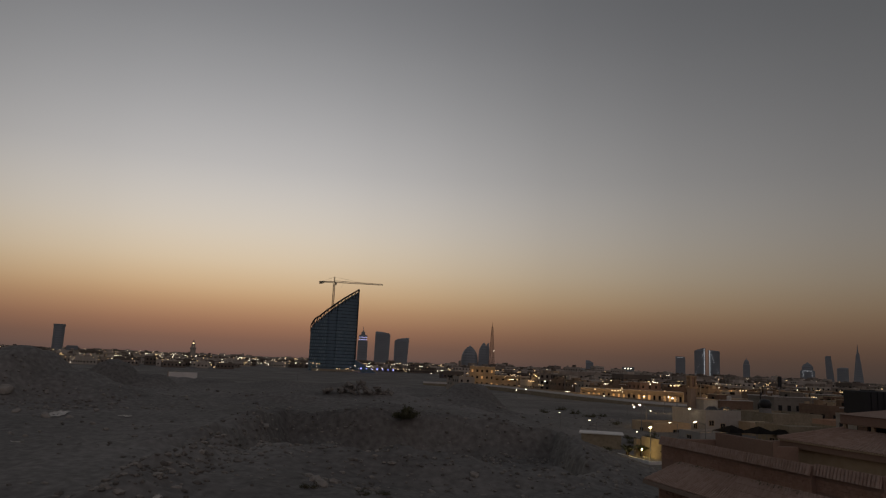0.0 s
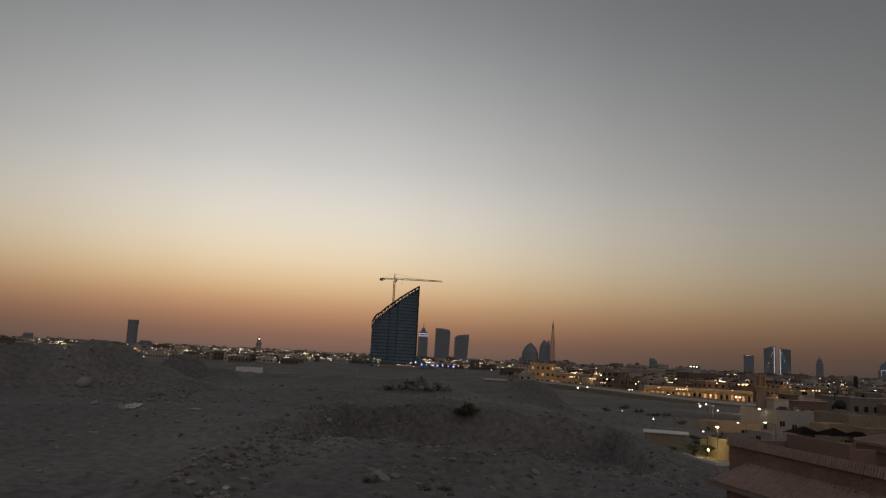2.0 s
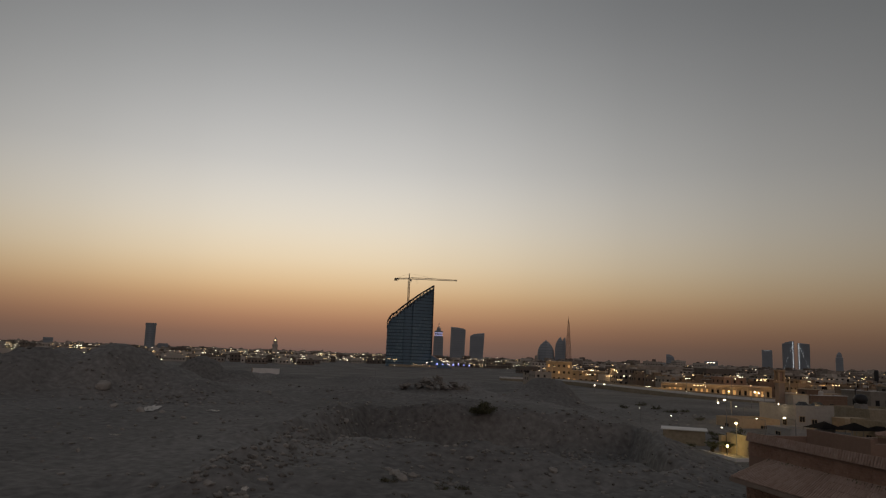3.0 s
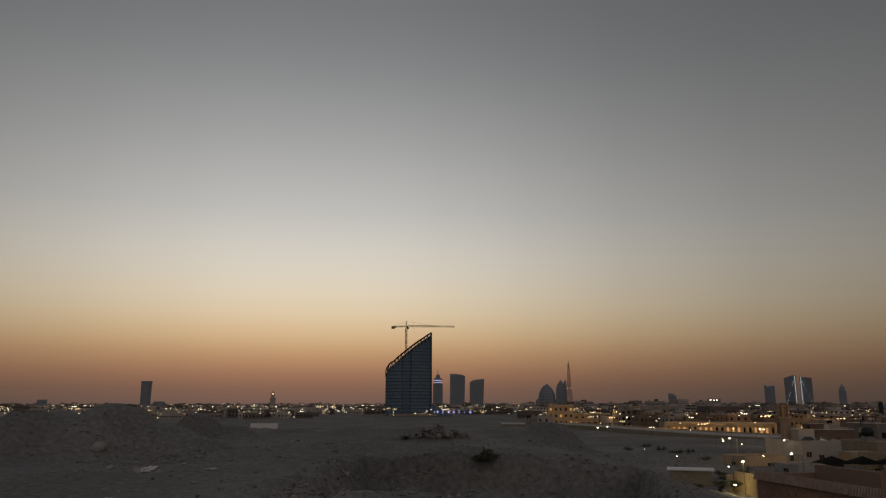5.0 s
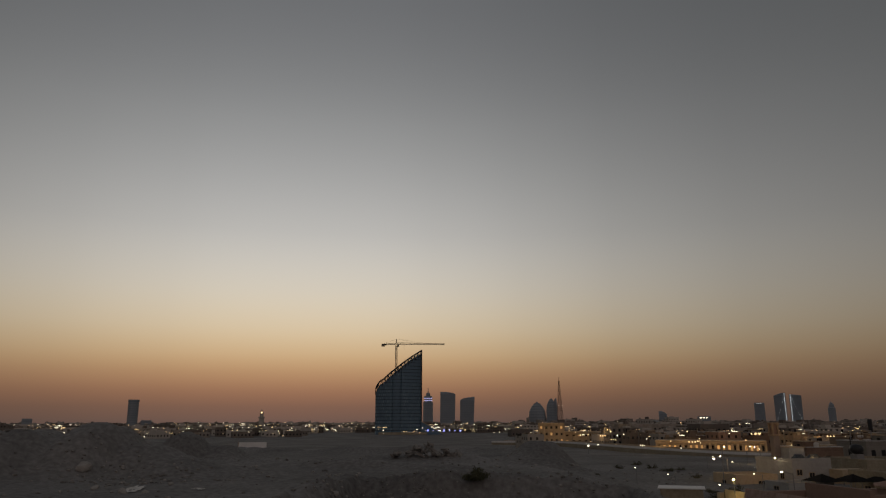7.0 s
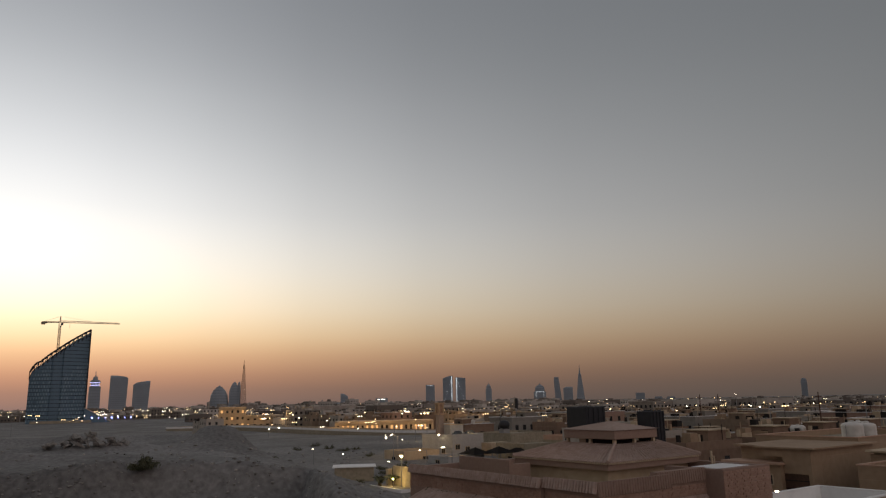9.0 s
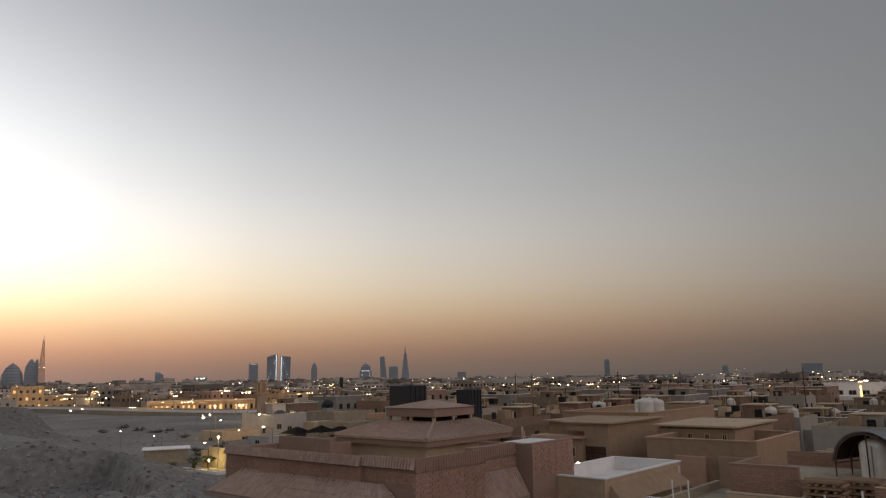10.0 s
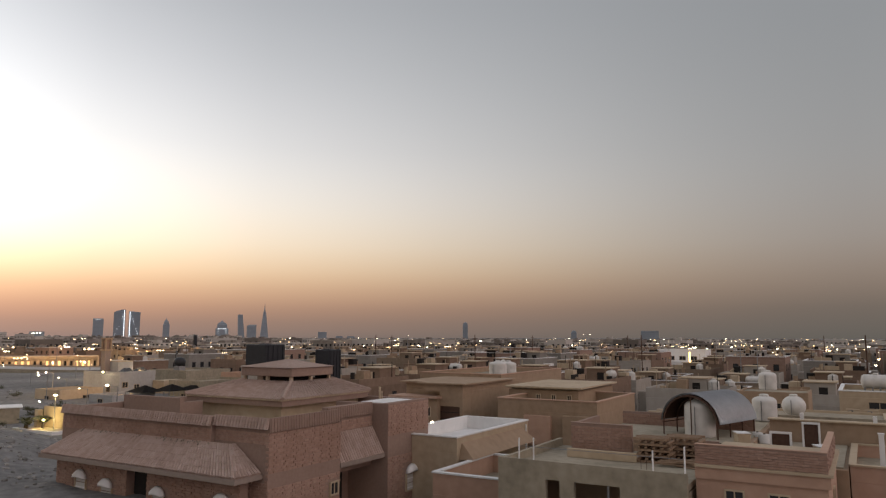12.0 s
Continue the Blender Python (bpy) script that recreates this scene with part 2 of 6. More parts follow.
def ring_wall(bm, x0, x1, y0, y1, z0, z1, t):
    """A parapet of thickness t round a rectangle, butted at the corners."""
    box(bm, x0, x1, y0, y0 + t, z0, z1)
    box(bm, x0, x1, y1 - t, y1, z0, z1)
    box(bm, x0, x0 + t, y0 + t, y1 - t, z0, z1)
    box(bm, x1 - t, x1, y0 + t, y1 - t, z0, z1)
    return bm


TURN = 20.0  # the town's street grid


def town(a, b, z=0.0, turn=0.0):
    """A pose in the town's own axes: a along the streets to the right, b away from the camera."""
    c, s = math.cos(radians(TURN)), math.sin(radians(TURN))
    return pose(a * c - b * s + SWAY.x, a * s + b * c + SWAY.y, z, 0, 0, TURN + turn)


def polar(az, dist, z=0.0, turn=0.0):
    """A pose by compass from the camera's spot, az in degrees to the right, facing it."""
    return pose(dist * math.sin(radians(az)), dist * math.cos(radians(az)), z, 0, 0, -az + turn)


# ---- ground: one sheet from below the camera to the horizon ----
def lattice(x, y, seed):
    xi, yi = np.floor(x).astype(np.int64), np.floor(y).astype(np.int64)
    u, v = x - xi, y - yi
    u, v = u * u * (3 - 2 * u), v * v * (3 - 2 * v)

    def h(i, j):
        n = (i * 374761393 + j * 668265263 + seed * 144665) & 0x7FFFFFFF
        n = ((n ^ (n >> 13)) * 1274126177) & 0x7FFFFFFF
        return ((n ^ (n >> 16)) & 0xFFFF) / 32768.0 - 1.0

    return (h(xi, yi) * (1 - u) + h(xi + 1, yi) * u) * (1 - v) + (h(xi, yi + 1) * (1 - u) + h(xi + 1, yi + 1) * u) * v


def fbm(x, y, size, octaves, seed):
    total, amp = 0.0, 1.0
    for k in range(octaves):
        total = total + amp * lattice(x / size + 17.3 * k, y / size - 9.1 * k, seed + k)
        size, amp = size / 2.1, amp * 0.5
    return total


def step(lo, hi, v):
    s = np.clip((v - lo) / (hi - lo), 0, 1)
    return s * s * (3 - 2 * s)


# heaps of spoil: x, y, height, radius along and across
HEAPS = [(-72.3, 108, 8.0, 7.2, 12), (-81.1, 101.6, 7.3, 9, 12), (-93, 96, 7.3, 12, 12), (-107, 87, 7.0, 13, 13), (-66, 109, 4.6, 8, 9), (-59, 108, 2.8, 8, 8), (-51, 108, 1.3, 9, 7),
         (-89.2, 167.8, 6.6, 6.2, 8), (-82, 170, 3.6, 7, 7), (-96, 166, 3.2, 8, 8), (-4.1, 166, 4.6, 6.8, 7), (-12, 174, 1.6, 12, 6), (-37, 196, 1.0, 9, 5)]
HOLLOWS = [(-16.5, 97.0, 1.5, 2.2, 1.6), (-9.5, 98.5, 0.9, 1.4, 1.2), (-24, 66, 0.7, 5, 3), (4, 62, 0.9, 5, 3), (-6, 52, 0.8, 6, 3), (-36, 84, 0.5, 7, 4)]
BERMS = [(-124, 284, 2.7, 26, 4), (-34, 128, 1.3, 22, 3.5), (-20, 158, 1.6, 30, 4), (-45, 232, 2.2, 45, 6), (-70, 150, 1.0, 18, 3), (-4, 101, 0.7, 12, 3.0), (-15, 101, 0.9, 8, 3.0)]


def height(x, y):
    """The lie of the land in metres above the streets."""
    x, y = np.asarray(x, float), np.asarray(y, float)
    r = np.hypot(x, y)
    base = 2.8 - 2.6 * step(190, 330, r)
    rough = fbm(x, y, 14.0, 5, 3)
    s = (x - 3.7) * 0.988 + (y - 113) * 0.153 + 3.0 * fbm(x, y, 18, 3, 31)
    plateau = (1 - step(-2, 10, s)) * (1 - 0.55 * step(125, 215, r)) * (1 - step(230, 340, r))
    z = base + 2.5 * plateau
    # a dug pit with a scarp on its far side and a rubble rib on its left
    px, py = (x + 5.5) + 1.5 * rough, (y - 72) + 1.2 * fbm(x, y, 9, 3, 5)
    inside = np.maximum(np.abs(px) / np.where(px < 0, 21.0, 14.0), np.where(py > 0, py / 29.0, -py / 11.0))
    pit = 1 - step(0.88, 0.985, inside)
    z = z + 0.5 * np.exp(-((inside - 1.04) / 0.07) ** 2) * (1 - step(-2, 10, s)) - 3.5 * pit
    z = z + 0.55 * np.exp(-((py + 13.5) / 2.2) ** 2) * (1 - step(11, 18, np.abs(px)))
    z = z - 0.9 * np.exp(-((py + 19) / 4.0) ** 2 - ((x - 2) / 9.0) ** 2)
    rib = np.exp(-((x + 23.5 + 0.12 * (y - 70) + 1.2 * rough) / 1.8) ** 2) * step(36, 44, y) * (1 - step(84, 96, y))
    z = z + 1.1 * rib
    heap = np.zeros_like(z)
    for hx, hy, h, sx, sy in HEAPS:
        q = ((x - hx) / sx) ** 2 + ((y - hy) / sy) ** 2
        heap = np.maximum(heap, h * np.exp(-np.power(q + 1e-9, 1.5)))
    z = z + heap * (1 + 0.07 * fbm(x, y, 6, 4, 11))
    for hx, hy, h, sx, sy in BERMS:
        z = z + h * np.exp(-(((x - hx) / sx) ** 4) - ((y - hy + 0.12 * (x - hx) + 1.5 * fbm(x, y, 20, 2, 9)) / sy) ** 2)
    for hx, hy, h, sx, sy in HOLLOWS:
        z = z - h * np.exp(-((x - hx) / sx) ** 2 - ((y - hy) / sy) ** 2)
    wild = (1 - step(-4, 14, s)) * (1 - step(300, 420, r))
    z = z + wild * (0.42 * rough + 0.19 * fbm(x, y, 2.6, 4, 21) * (1 + 1.6 * rib + 1.5 * np.exp(-((inside - 0.95) / 0.2) ** 2) + 0.8 * step(0.5, 3.0, heap)))
    z = z + (1 - wild) * 0.10 * rough * (1 - step(300, 500, r))
    return z - 0.5 * step(300, 600, r)


def build_ground():
    az = np.radians(np.concatenate([np.arange(-47, 76, 0.3), np.arange(76, 313, 6.0)]))
    rr = np.concatenate([[2.0], np.exp(np.linspace(math.log(14), math.log(4950), 470))])
    a, r = np.meshgrid(az, rr)
    x, y = r * np.sin(a), r * np.cos(a)
    z = height(x, y)
    n, m = z.shape
    verts = np.stack([x.ravel(), y.ravel(), z.ravel()], 1)
    i = np.arange((n - 1) * m)
    row, col = i // m, i % m
    nxt = (col + 1) % m
    quads = np.stack([row * m + col, (row + 1) * m + col, (row + 1) * m + nxt, row * m + nxt], 1)
    cap = [tuple(range(m))]
    return raw("ground", verts.tolist(), quads.tolist() + cap, "sand", smooth=True)


tagged(build_ground(), "dusty grey-brown desert soil with dug pits and spoil heaps", "ground", kind="structure")


def ground_at(x, y):
    return float(height(np.array([x]), np.array([y]))[0])


def where(az, elev):
    """Where a line of sight from the camera's spot, by compass and height in degrees, first meets the ground."""
    rs = np.linspace(24, 600, 5000)
    zs = height(rs * math.sin(radians(az)), rs * math.cos(radians(az)))
    low = np.nonzero(EYE[2] + rs * math.tan(radians(elev)) <= zs)[0]
    k = int(low[0]) if len(low) else 4999
    return rs[k] * math.sin(radians(az)), rs[k] * math.cos(radians(az)), float(zs[k])


# ---- roads ----
def strip(points, half, z0, z1, name, mat, parent, shift=0.0):
    """A road-like slab along a smooth line."""
    verts, faces = [], []
    pts = [Vector(p) for p in points]
    line = []
    for k in range(len(pts) - 1):
        p0, p1, p2, p3 = pts[max(k - 1, 0)], pts[k], pts[k + 1], pts[min(k + 2, len(pts) - 1)]
        for s in range(8):
            u = s / 8
            line.append(0.5 * ((2 * p1) + (p2 - p0) * u + (2 * p0 - 5 * p1 + 4 * p2 - p3) * u * u + (3 * p1 - p0 - 3 * p2 + p3) * u ** 3))
    line.append(pts[-1])
    for k, p in enumerate(line):
        d = (line[min(k + 1, len(line) - 1)] - line[max(k - 1, 0)]).normalized()
        side = Vector((d.y, -d.x, 0))
        c = p + side * shift
        for sgn, z in ((-1, z0), (-1, z1), (1, z1), (1, z0)):
            q = c + side * half * sgn
            verts.append((q.x, q.y, p.z + z))
    for k in range(len(line) - 1):
        b = 4 * k
        for e in range(4):
            f = (e + 1) % 4
            faces.append((b + e, b + f, b + 4 + f, b + 4 + e))
    faces += [(0, 3, 2, 1), tuple(4 * (len(line) - 1) + e for e in range(4))]
    return raw(name, verts, faces, mat, parent)


ROUTE = [(-36, 430, 1.2), (2, 398, 1.9), (24, 350, 2.0), (46, 300, 2.0), (66, 268, 2.0), (100, 248, 2.0), (150, 236, 1.5)]
road = thing("road", pose(0, 0, 0), "pale concrete elevated road on a retaining wall", "road", kind="structure")
strip(ROUTE, 5.5, -3.5, 0.0, "deck", "concrete", road)
strip(ROUTE, 4.6, 0.004, 0.03, "carriageway", "asphalt", road)
strip(ROUTE, 0.15, 0.0, 0.9, "barrier", "white", road, 5.3)
strip(ROUTE, 0.15, 0.0, 0.9, "barrier", "cream", road, -5.3)


# ---- the unfinished glass tower with its crane ----
def build_sail_tower():
    t = thing("glass_tower", polar(-11.8, 750, -1.2), "unfinished dark glass tower with a sloping curved crown", "tower")
    left, right = -32.6, 14.2

    def top(u):
        f = (u - left) / (right - left)
        return 46.5 + 39.5 * f ** 0.80 if f > 0.16 else 46.5 + (39.5 * 0.16 ** 0.80) * math.sin(f / 0.16 * math.pi / 2) ** 0.8

    def front(u):
        f = (u - left) / (right - left)
        return 6.0 - 9.0 * math.sin(math.pi * min(1, f * 0.95 + 0.05)) - (2.2 if 0.36 < f < 0.56 else 0) * -1

    def wall_top(u):
        return top(u) - 2.4 - 1.7 * max(0.0, 1 - (u - left) / (0.8 * (right - left)))

    cols, body, depth = 42, bmesh.new(), 24.0
    us = [left + (right - left) * k / cols for k in range(cols + 1)]
    f0 = [body.verts.new((u, front(u), 0)) for u in us]
    f1 = [body.verts.new((u, front(u), wall_top(u))) for u in us]
    b0 = [body.verts.new((u, depth, 0)) for u in us]
    b1 = [body.verts.new((u, depth, wall_top(u))) for u in us]
    for k in range(cols):
        body.faces.new((f0[k], f0[k + 1], f1[k + 1], f1[k]))
        body.faces.new((b0[k + 1], b0[k], b1[k], b1[k + 1]))
    body.faces.new((f0[0], f1[0], b1[0], b0[0]))
    body.faces.new((f0[-1], b0[-1], b1[-1], f1[-1]))
    part("curtain_wall", body, "hazed_glass", t)
    cover = bmesh.new()
    edge = [(cover.verts.new((u, front(u) + 0.3, wall_top(u) - 0.1)), cover.verts.new((u, depth - 0.3, wall_top(u) - 0.1))) for u in us]
    for p, q in zip(edge, edge[1:]):
        cover.faces.new((p[0], q[0], q[1], p[1]))
    bmesh.ops.solidify(cover, geom=cover.faces[:], thickness=0.3)
    part("roof_deck", cover, "tdark", t)
    panels, slabs = bmesh.new(), bmesh.new()
    rng = random.Random(4)
    floors = 24
    for k in range(cols):
        fm = (us[k] + us[k + 1]) / 2
        rel = (fm - left) / (right - left)
        if 0.37 < rel < 0.55:
            continue
        y = min(front(us[k]), front(us[k + 1]))
        for n in range(floors):
            z = 1.5 + n * 3.4
            high = top(fm) - 28 if rel > 0.55 else top(fm) - 9
            if z + 3 > high:
                break
            if (n + k) % 2 == 0 and rng.random() < 0.93:
                box(panels, us[k] + 0.1, us[k + 1] - 0.1, y - 0.25, y + 0.4, z + 0.5, z + 2.4)
    part("cladding", panels, "tpanel", t, "pale chequered cladding panels")["kind"] = "stuff"
    for n in range(1, floors + 1):
        z = 1.5 + n * 3.4
        for k in range(cols):
            if z < wall_top(us[k]) - 1.2:
                y = min(front(us[k]), front(us[k + 1]))
                box(slabs, us[k], us[k + 1], y - 0.12, y + 0.5, z - 0.2, z + 0.15)
    part("floor_edging", slabs, "tdark", t)["kind"] = "stuff"
    crown, rear = bmesh.new(), bmesh.new()
    for k in range(cols):
        rod(crown, (us[k], front(us[k]), top(us[k])), (us[k + 1], front(us[k + 1]), top(us[k + 1])), 0.7, 6)
        if k % 3 == 0:
            rod(crown, (us[k], front(us[k]), top(us[k]) - 6.4), (us[k], front(us[k]), top(us[k])), 0.45, 5)
            e = min(k + 3, cols)
            rod(crown, (us[k], front(us[k]), top(us[k]) - 6.0), (us[e], front(us[e]), top(us[e]) - 0.3), 0.3, 4)
        rod(rear, (us[k], front(us[k]) + 12, top(us[k]) + 0.4), (us[k + 1], front(us[k + 1]) + 12, top(us[k + 1]) + 0.4), 0.5, 6)
    part("crown_frame", crown, "tdark", t)
    part("rear_rail", rear, "tdark", t)
    fin = boxes((right, right + 0.9, front(right) - 1.5, depth + 1, 0, top(right) + 0.4))
    part("edge_fin", fin, "tdark", t)
    podium = bmesh.new()
    box(podium, left + 4, right + 6, -4, 26, -1, 3.2)
    part("podium", podium, "concrete", t)
    wedge = bmesh.new()
    v = [wedge.verts.new(p) for p in ((right, 2, 0), (right, 20, 0), (right + 24, 2, 0), (right + 24, 20, 0), (right, 2, 14), (right, 20, 14))]
    for q in ((0, 2, 4), (1, 5, 3), (0, 1, 3, 2), (2, 3, 5, 4), (0, 4, 5, 1)):
        wedge.faces.new([v[i] for i in q])
    part("entrance_canopy", wedge, "hazed_glass", t)
    part("canopy_edge", rod(bmesh.new(), (right, 1.8, 14.2), (right + 25, 1.8, 0.3), 0.35, 6), "cream", t)


def lattice_mast(bm, base, height_, w0, w1, bays, r):
    """Four legs with cross bracing, tapering."""
    bx, by, bz = base
    for k in range(bays):
        f, g = k / bays, (k + 1) / bays
        a, b = w0 + (w1 - w0) * f, w0 + (w1 - w0) * g
        za, zb = bz + height_ * f, bz + height_ * g
        pa = [(bx + sx * a, by + sy * a, za) for sx, sy in ((-1, -1), (1, -1), (1, 1), (-1, 1))]
        pb = [(bx + sx * b, by + sy * b, zb) for sx, sy in ((-1, -1), (1, -1), (1, 1), (-1, 1))]
        for e in range(4):
            rod(bm, pa[e], pb[e], r, 4)
            rod(bm, pa[e], pb[(e + 1) % 4], r * 0.7, 4)
            rod(bm, pa[e], pa[(e + 1) % 4], r * 0.7, 4)
    return bm


def build_crane():
    t = thing("tower_crane", polar(-12.7, 752, -1.0), "dark tower crane standing over the unfinished tower", "crane")
    part("tower_mast", lattice_mast(bmesh.new(), (0, 0, 0), 90.5, 0.9, 0.9, 34, 0.22), "tdark", t)
    jib, cj = bmesh.new(), bmesh.new()
    for k in range(24):
        x0, x1 = 1 + k * 2.05, 1 + (k + 1) * 2.05
        zt = 93.3 - k * 0.03
        for yy in (-0.6, 0.6):
            rod(jib, (x0, yy, 91.6), (x1, yy, 91.6), 0.20, 4)
            rod(jib, (x0, yy, 91.6), ((x0 + x1) / 2, 0, zt), 0.12, 4)
            rod(jib, ((x0 + x1) / 2, 0, zt), (x1, yy, 91.6), 0.12, 4)
        rod(jib, (x0, 0, zt), (x1, 0, zt - 0.03), 0.20, 4)
    part("jib", jib, "tdark", t)
    for yy in (-0.6, 0.6):
        rod(cj, (-1, yy, 91.6), (-15, yy, 91.2), 0.3, 4)
        rod(cj, (-1, yy, 92.6), (-15, yy, 92.0), 0.2, 4)
    part("counter_jib", cj, "tdark", t)
    part("counterweight", boxes((-15.5, -12, -0.8, 0.8, 89.4, 91.9), (-11.6, -10.4, -0.6, 0.6, 90.4, 91.9)), "concrete", t)
    part("tower_top", lattice_mast(bmesh.new(), (0, 0, 91), 6.4, 0.8, 0.12, 4, 0.2), "tdark", t)
    part("cab", boxes((0.9, 2.6, -0.9, 0.6, 89.2, 91.4), bevel=0.15), "tdark", t)
    ties = bmesh.new()
    rod(ties, (0, 0, 97.3), (30, 0, 92.7), 0.07, 4)
    rod(ties, (0, 0, 97.3), (-13, 0, 92.2), 0.07, 4)
    part("tie_bars", ties, "tdark", t)
    part("hoist_rope", rod(bmesh.new(), (8, 0, 91.6), (8, 0, 86.5), 0.08, 4), "tdark", t)


build_sail_tower()
build_crane()


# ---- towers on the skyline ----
def outline_tower(name, az, dist, rows, label, depth=0.7, group="towers on the skyline", mat="hazed_tower", bands=0, round_=False):
    """A tower from rows of (height, left, right), with floor bands on its faces."""
    t = thing(name, polar(az, dist, 0), label, "tower", group)
    bm = bmesh.new()
    seg = 16 if round_ else 4
    rings = []
    for z, l, r in rows:
        c, w = (l + r) / 2, (r - l) / 2
        if round_:
            ring = [(c + w * math.cos(2 * math.pi * k / seg), w * depth * math.sin(2 * math.pi * k / seg), z) for k in range(seg)]
        else:
            ring = [(l, -w * depth, z), (r, -w * depth, z), (r, w * depth, z), (l, w * depth, z)]
        rings.append([bm.verts.new(p) for p in ring])
    for a, b in zip(rings, rings[1:]):
        for k in range(seg):
            bm.faces.new((a[k], a[(k + 1) % seg], b[(k + 1) % seg], b[k]))
    bm.faces.new(rings[0][::-1])
    bm.faces.new(rings[-1])
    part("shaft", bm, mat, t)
    if bands:
        hi = rows[-1][0]
        for k in range(bands):
            z = hi * (k + 0.6) / (bands + 0.5)
            for (z0, l0, r0), (z1, l1, r1) in zip(rows, rows[1:]):
                if z0 <= z < z1:
                    f = (z - z0) / (z1 - z0)
                    l, r = l0 + (l1 - l0) * f, r0 + (r1 - r0) * f
                    w = (r - l) / 2
                    h = hi / bands * 0.22
                    bb = bmesh.new()
                    if round_:
                        seg2 = 16
                        c = (l + r) / 2
                        lathe([(w * 1.006, z), (w * 1.006, z + h)], seg2, bb, (c, 0, 0))
                        bmesh.ops.scale(bb, vec=(1, depth, 1), verts=bb.verts)
                    else:
                        box(bb, l - 0.15, r + 0.15, -w * depth - 0.15, w * depth + 0.15, z, z + h)
                    part("window_band", bb, "hazed_band", t)
    return t


outline_tower("round_tower", -31.84, 1400, [(-2, -8.6, 8.6), (46, -8.9, 8.9), (46.5, -9.4, 9.4), (50.2, -9.4, 9.4)], "slim grey round tower with a flat dark top", 1.0, bands=12, round_=True)
lt = outline_tower("lighthouse_tower", -10.18, 1700, [(-2, -11.5, 11.5), (55, -11, 11), (56, -8, 8), (62, -8, 8), (63, -10, 10), (68, -9, 9), (69, -5, 5), (76, -4, 4), (76.5, -1, 1), (88, -0.4, 0.4)], "pale tower with a stepped round lantern top", 0.9, bands=14)
for zz in (57.5, 62.5):
    part("light_ring", boxes((-9.5, 9.5, -9.9, -9.5, zz, zz + 1.3)), "violet", lt, "glowing violet light ring")
outline_tower("curved_top_tower", -8.65, 1700, [(-2, -17.8, 16), (60, -17, 17.6), (68, -17, 17.9), (73, -17, 17.6), (76, -17, 10), (78.2, -17, -4)], "grey glass slab tower with a curved sloping top", 0.5, bands=18)
outline_tower("curved_top_tower", -7.13, 1700, [(-2, -17, 14), (52, -16.5, 16.5), (58, -16.5, 16.9), (62, -12, 16.9), (65, 0, 16.9), (66.5, 12, 17)], "grey glass slab tower with a top curving up to one side", 0.5, bands=16)
outline_tower("dome_tower", -1.73, 2200, [(-2, -24, 24), (24, -25, 25), (40, -23, 23), (52, -17, 17), (60, -10, 10), (64, -4, 4), (68, -0.5, 0.5)], "dark domed pointed tower", 0.6, bands=8, round_=True)
outline_tower("egg_tower", -0.72, 2200, [(-2, -12, 10), (40, -12, 11), (56, -10, 11), (68, -5, 11), (75, 0, 6), (78, 3, 4)], "dark split pointed tower", 0.8, bands=10)
outline_tower("egg_tower", -0.32, 2205, [(-2, -5, 5), (64, -4.5, 4.5), (74, -3, 3), (78, 1.5, 3)], "dark slim pointed tower", 0.8, bands=10)
outline_tower("office_block", 7.58, 2200, [(-2, -11, 11), (30, -11, 11), (32, -11, 9), (38.4, -11, -2)], "grey slab building with a slanting top", 0.7, bands=7)
outline_tower("office_block", 7.41, 2190, [(-2, -29, 29), (9, -29, 29), (12, -25, 20)], "low wide grey office building", 0.7, bands=2)
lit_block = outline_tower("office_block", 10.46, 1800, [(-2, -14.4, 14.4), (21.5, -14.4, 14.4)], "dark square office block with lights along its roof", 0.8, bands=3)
for u0, u1 in ((-9, -5), (-1, 2), (5, 8)):
    part("roof_light", boxes((u0, u1, -11.9, -11.5, 17.8, 18.8)), "cool", lit_block)
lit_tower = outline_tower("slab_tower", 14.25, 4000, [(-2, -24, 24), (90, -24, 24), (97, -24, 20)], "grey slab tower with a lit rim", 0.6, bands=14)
part("rim_light", boxes((-14, 12, -14.8, -14.5, 92.4, 93.2)), "strip", lit_tower)
for az, sgn, hi in ((15.66, 1, 150.2), (16.59, -1, 141.0)):
    tw = outline_tower("twin_tower", az, 4200, [(-2, -30 if sgn > 0 else -25, 25 if sgn > 0 else 30), (130, -31 if sgn > 0 else -26, 26 if sgn > 0 else 31), (136, -31 if sgn > 0 else -26, 26 if sgn > 0 else 31), (hi, -26 if sgn < 0 else 8, -8 if sgn < 0 else 26)], "dark twin tower with white light strips down its face", 0.5, bands=16, mat="hazed_band", group="twin towers")
    part("light_strip", rod(bmesh.new(), (sgn * 20, -17, 2), (sgn * 20, -17, hi - 2), 1.1, 4), "strip", tw)
    for k in range(9):
        if k in ((2, 5, 6) if sgn > 0 else (0, 4)):
            continue
        f0, f1 = k / 9, (k + 0.5 + 0.06 * (k % 3)) / 9
        part("light_strip", rod(bmesh.new(), (sgn * (-26 + 42 * f0), -17, 6 + 118 * f0), (sgn * (-26 + 42 * f1), -17, 6 + 118 * f1), 0.45, 4), "strip", tw)
outline_tower("pointed_tower", 18.81, 4200, [(-2, -17, 17), (72, -17, 17), (74, -13, 13), (88, -12, 12), (95, -6, 6), (101, -1, 1), (110, -0.5, 0.5)], "grey tower with stepped shoulders and a pointed top", 0.9, bands=12)
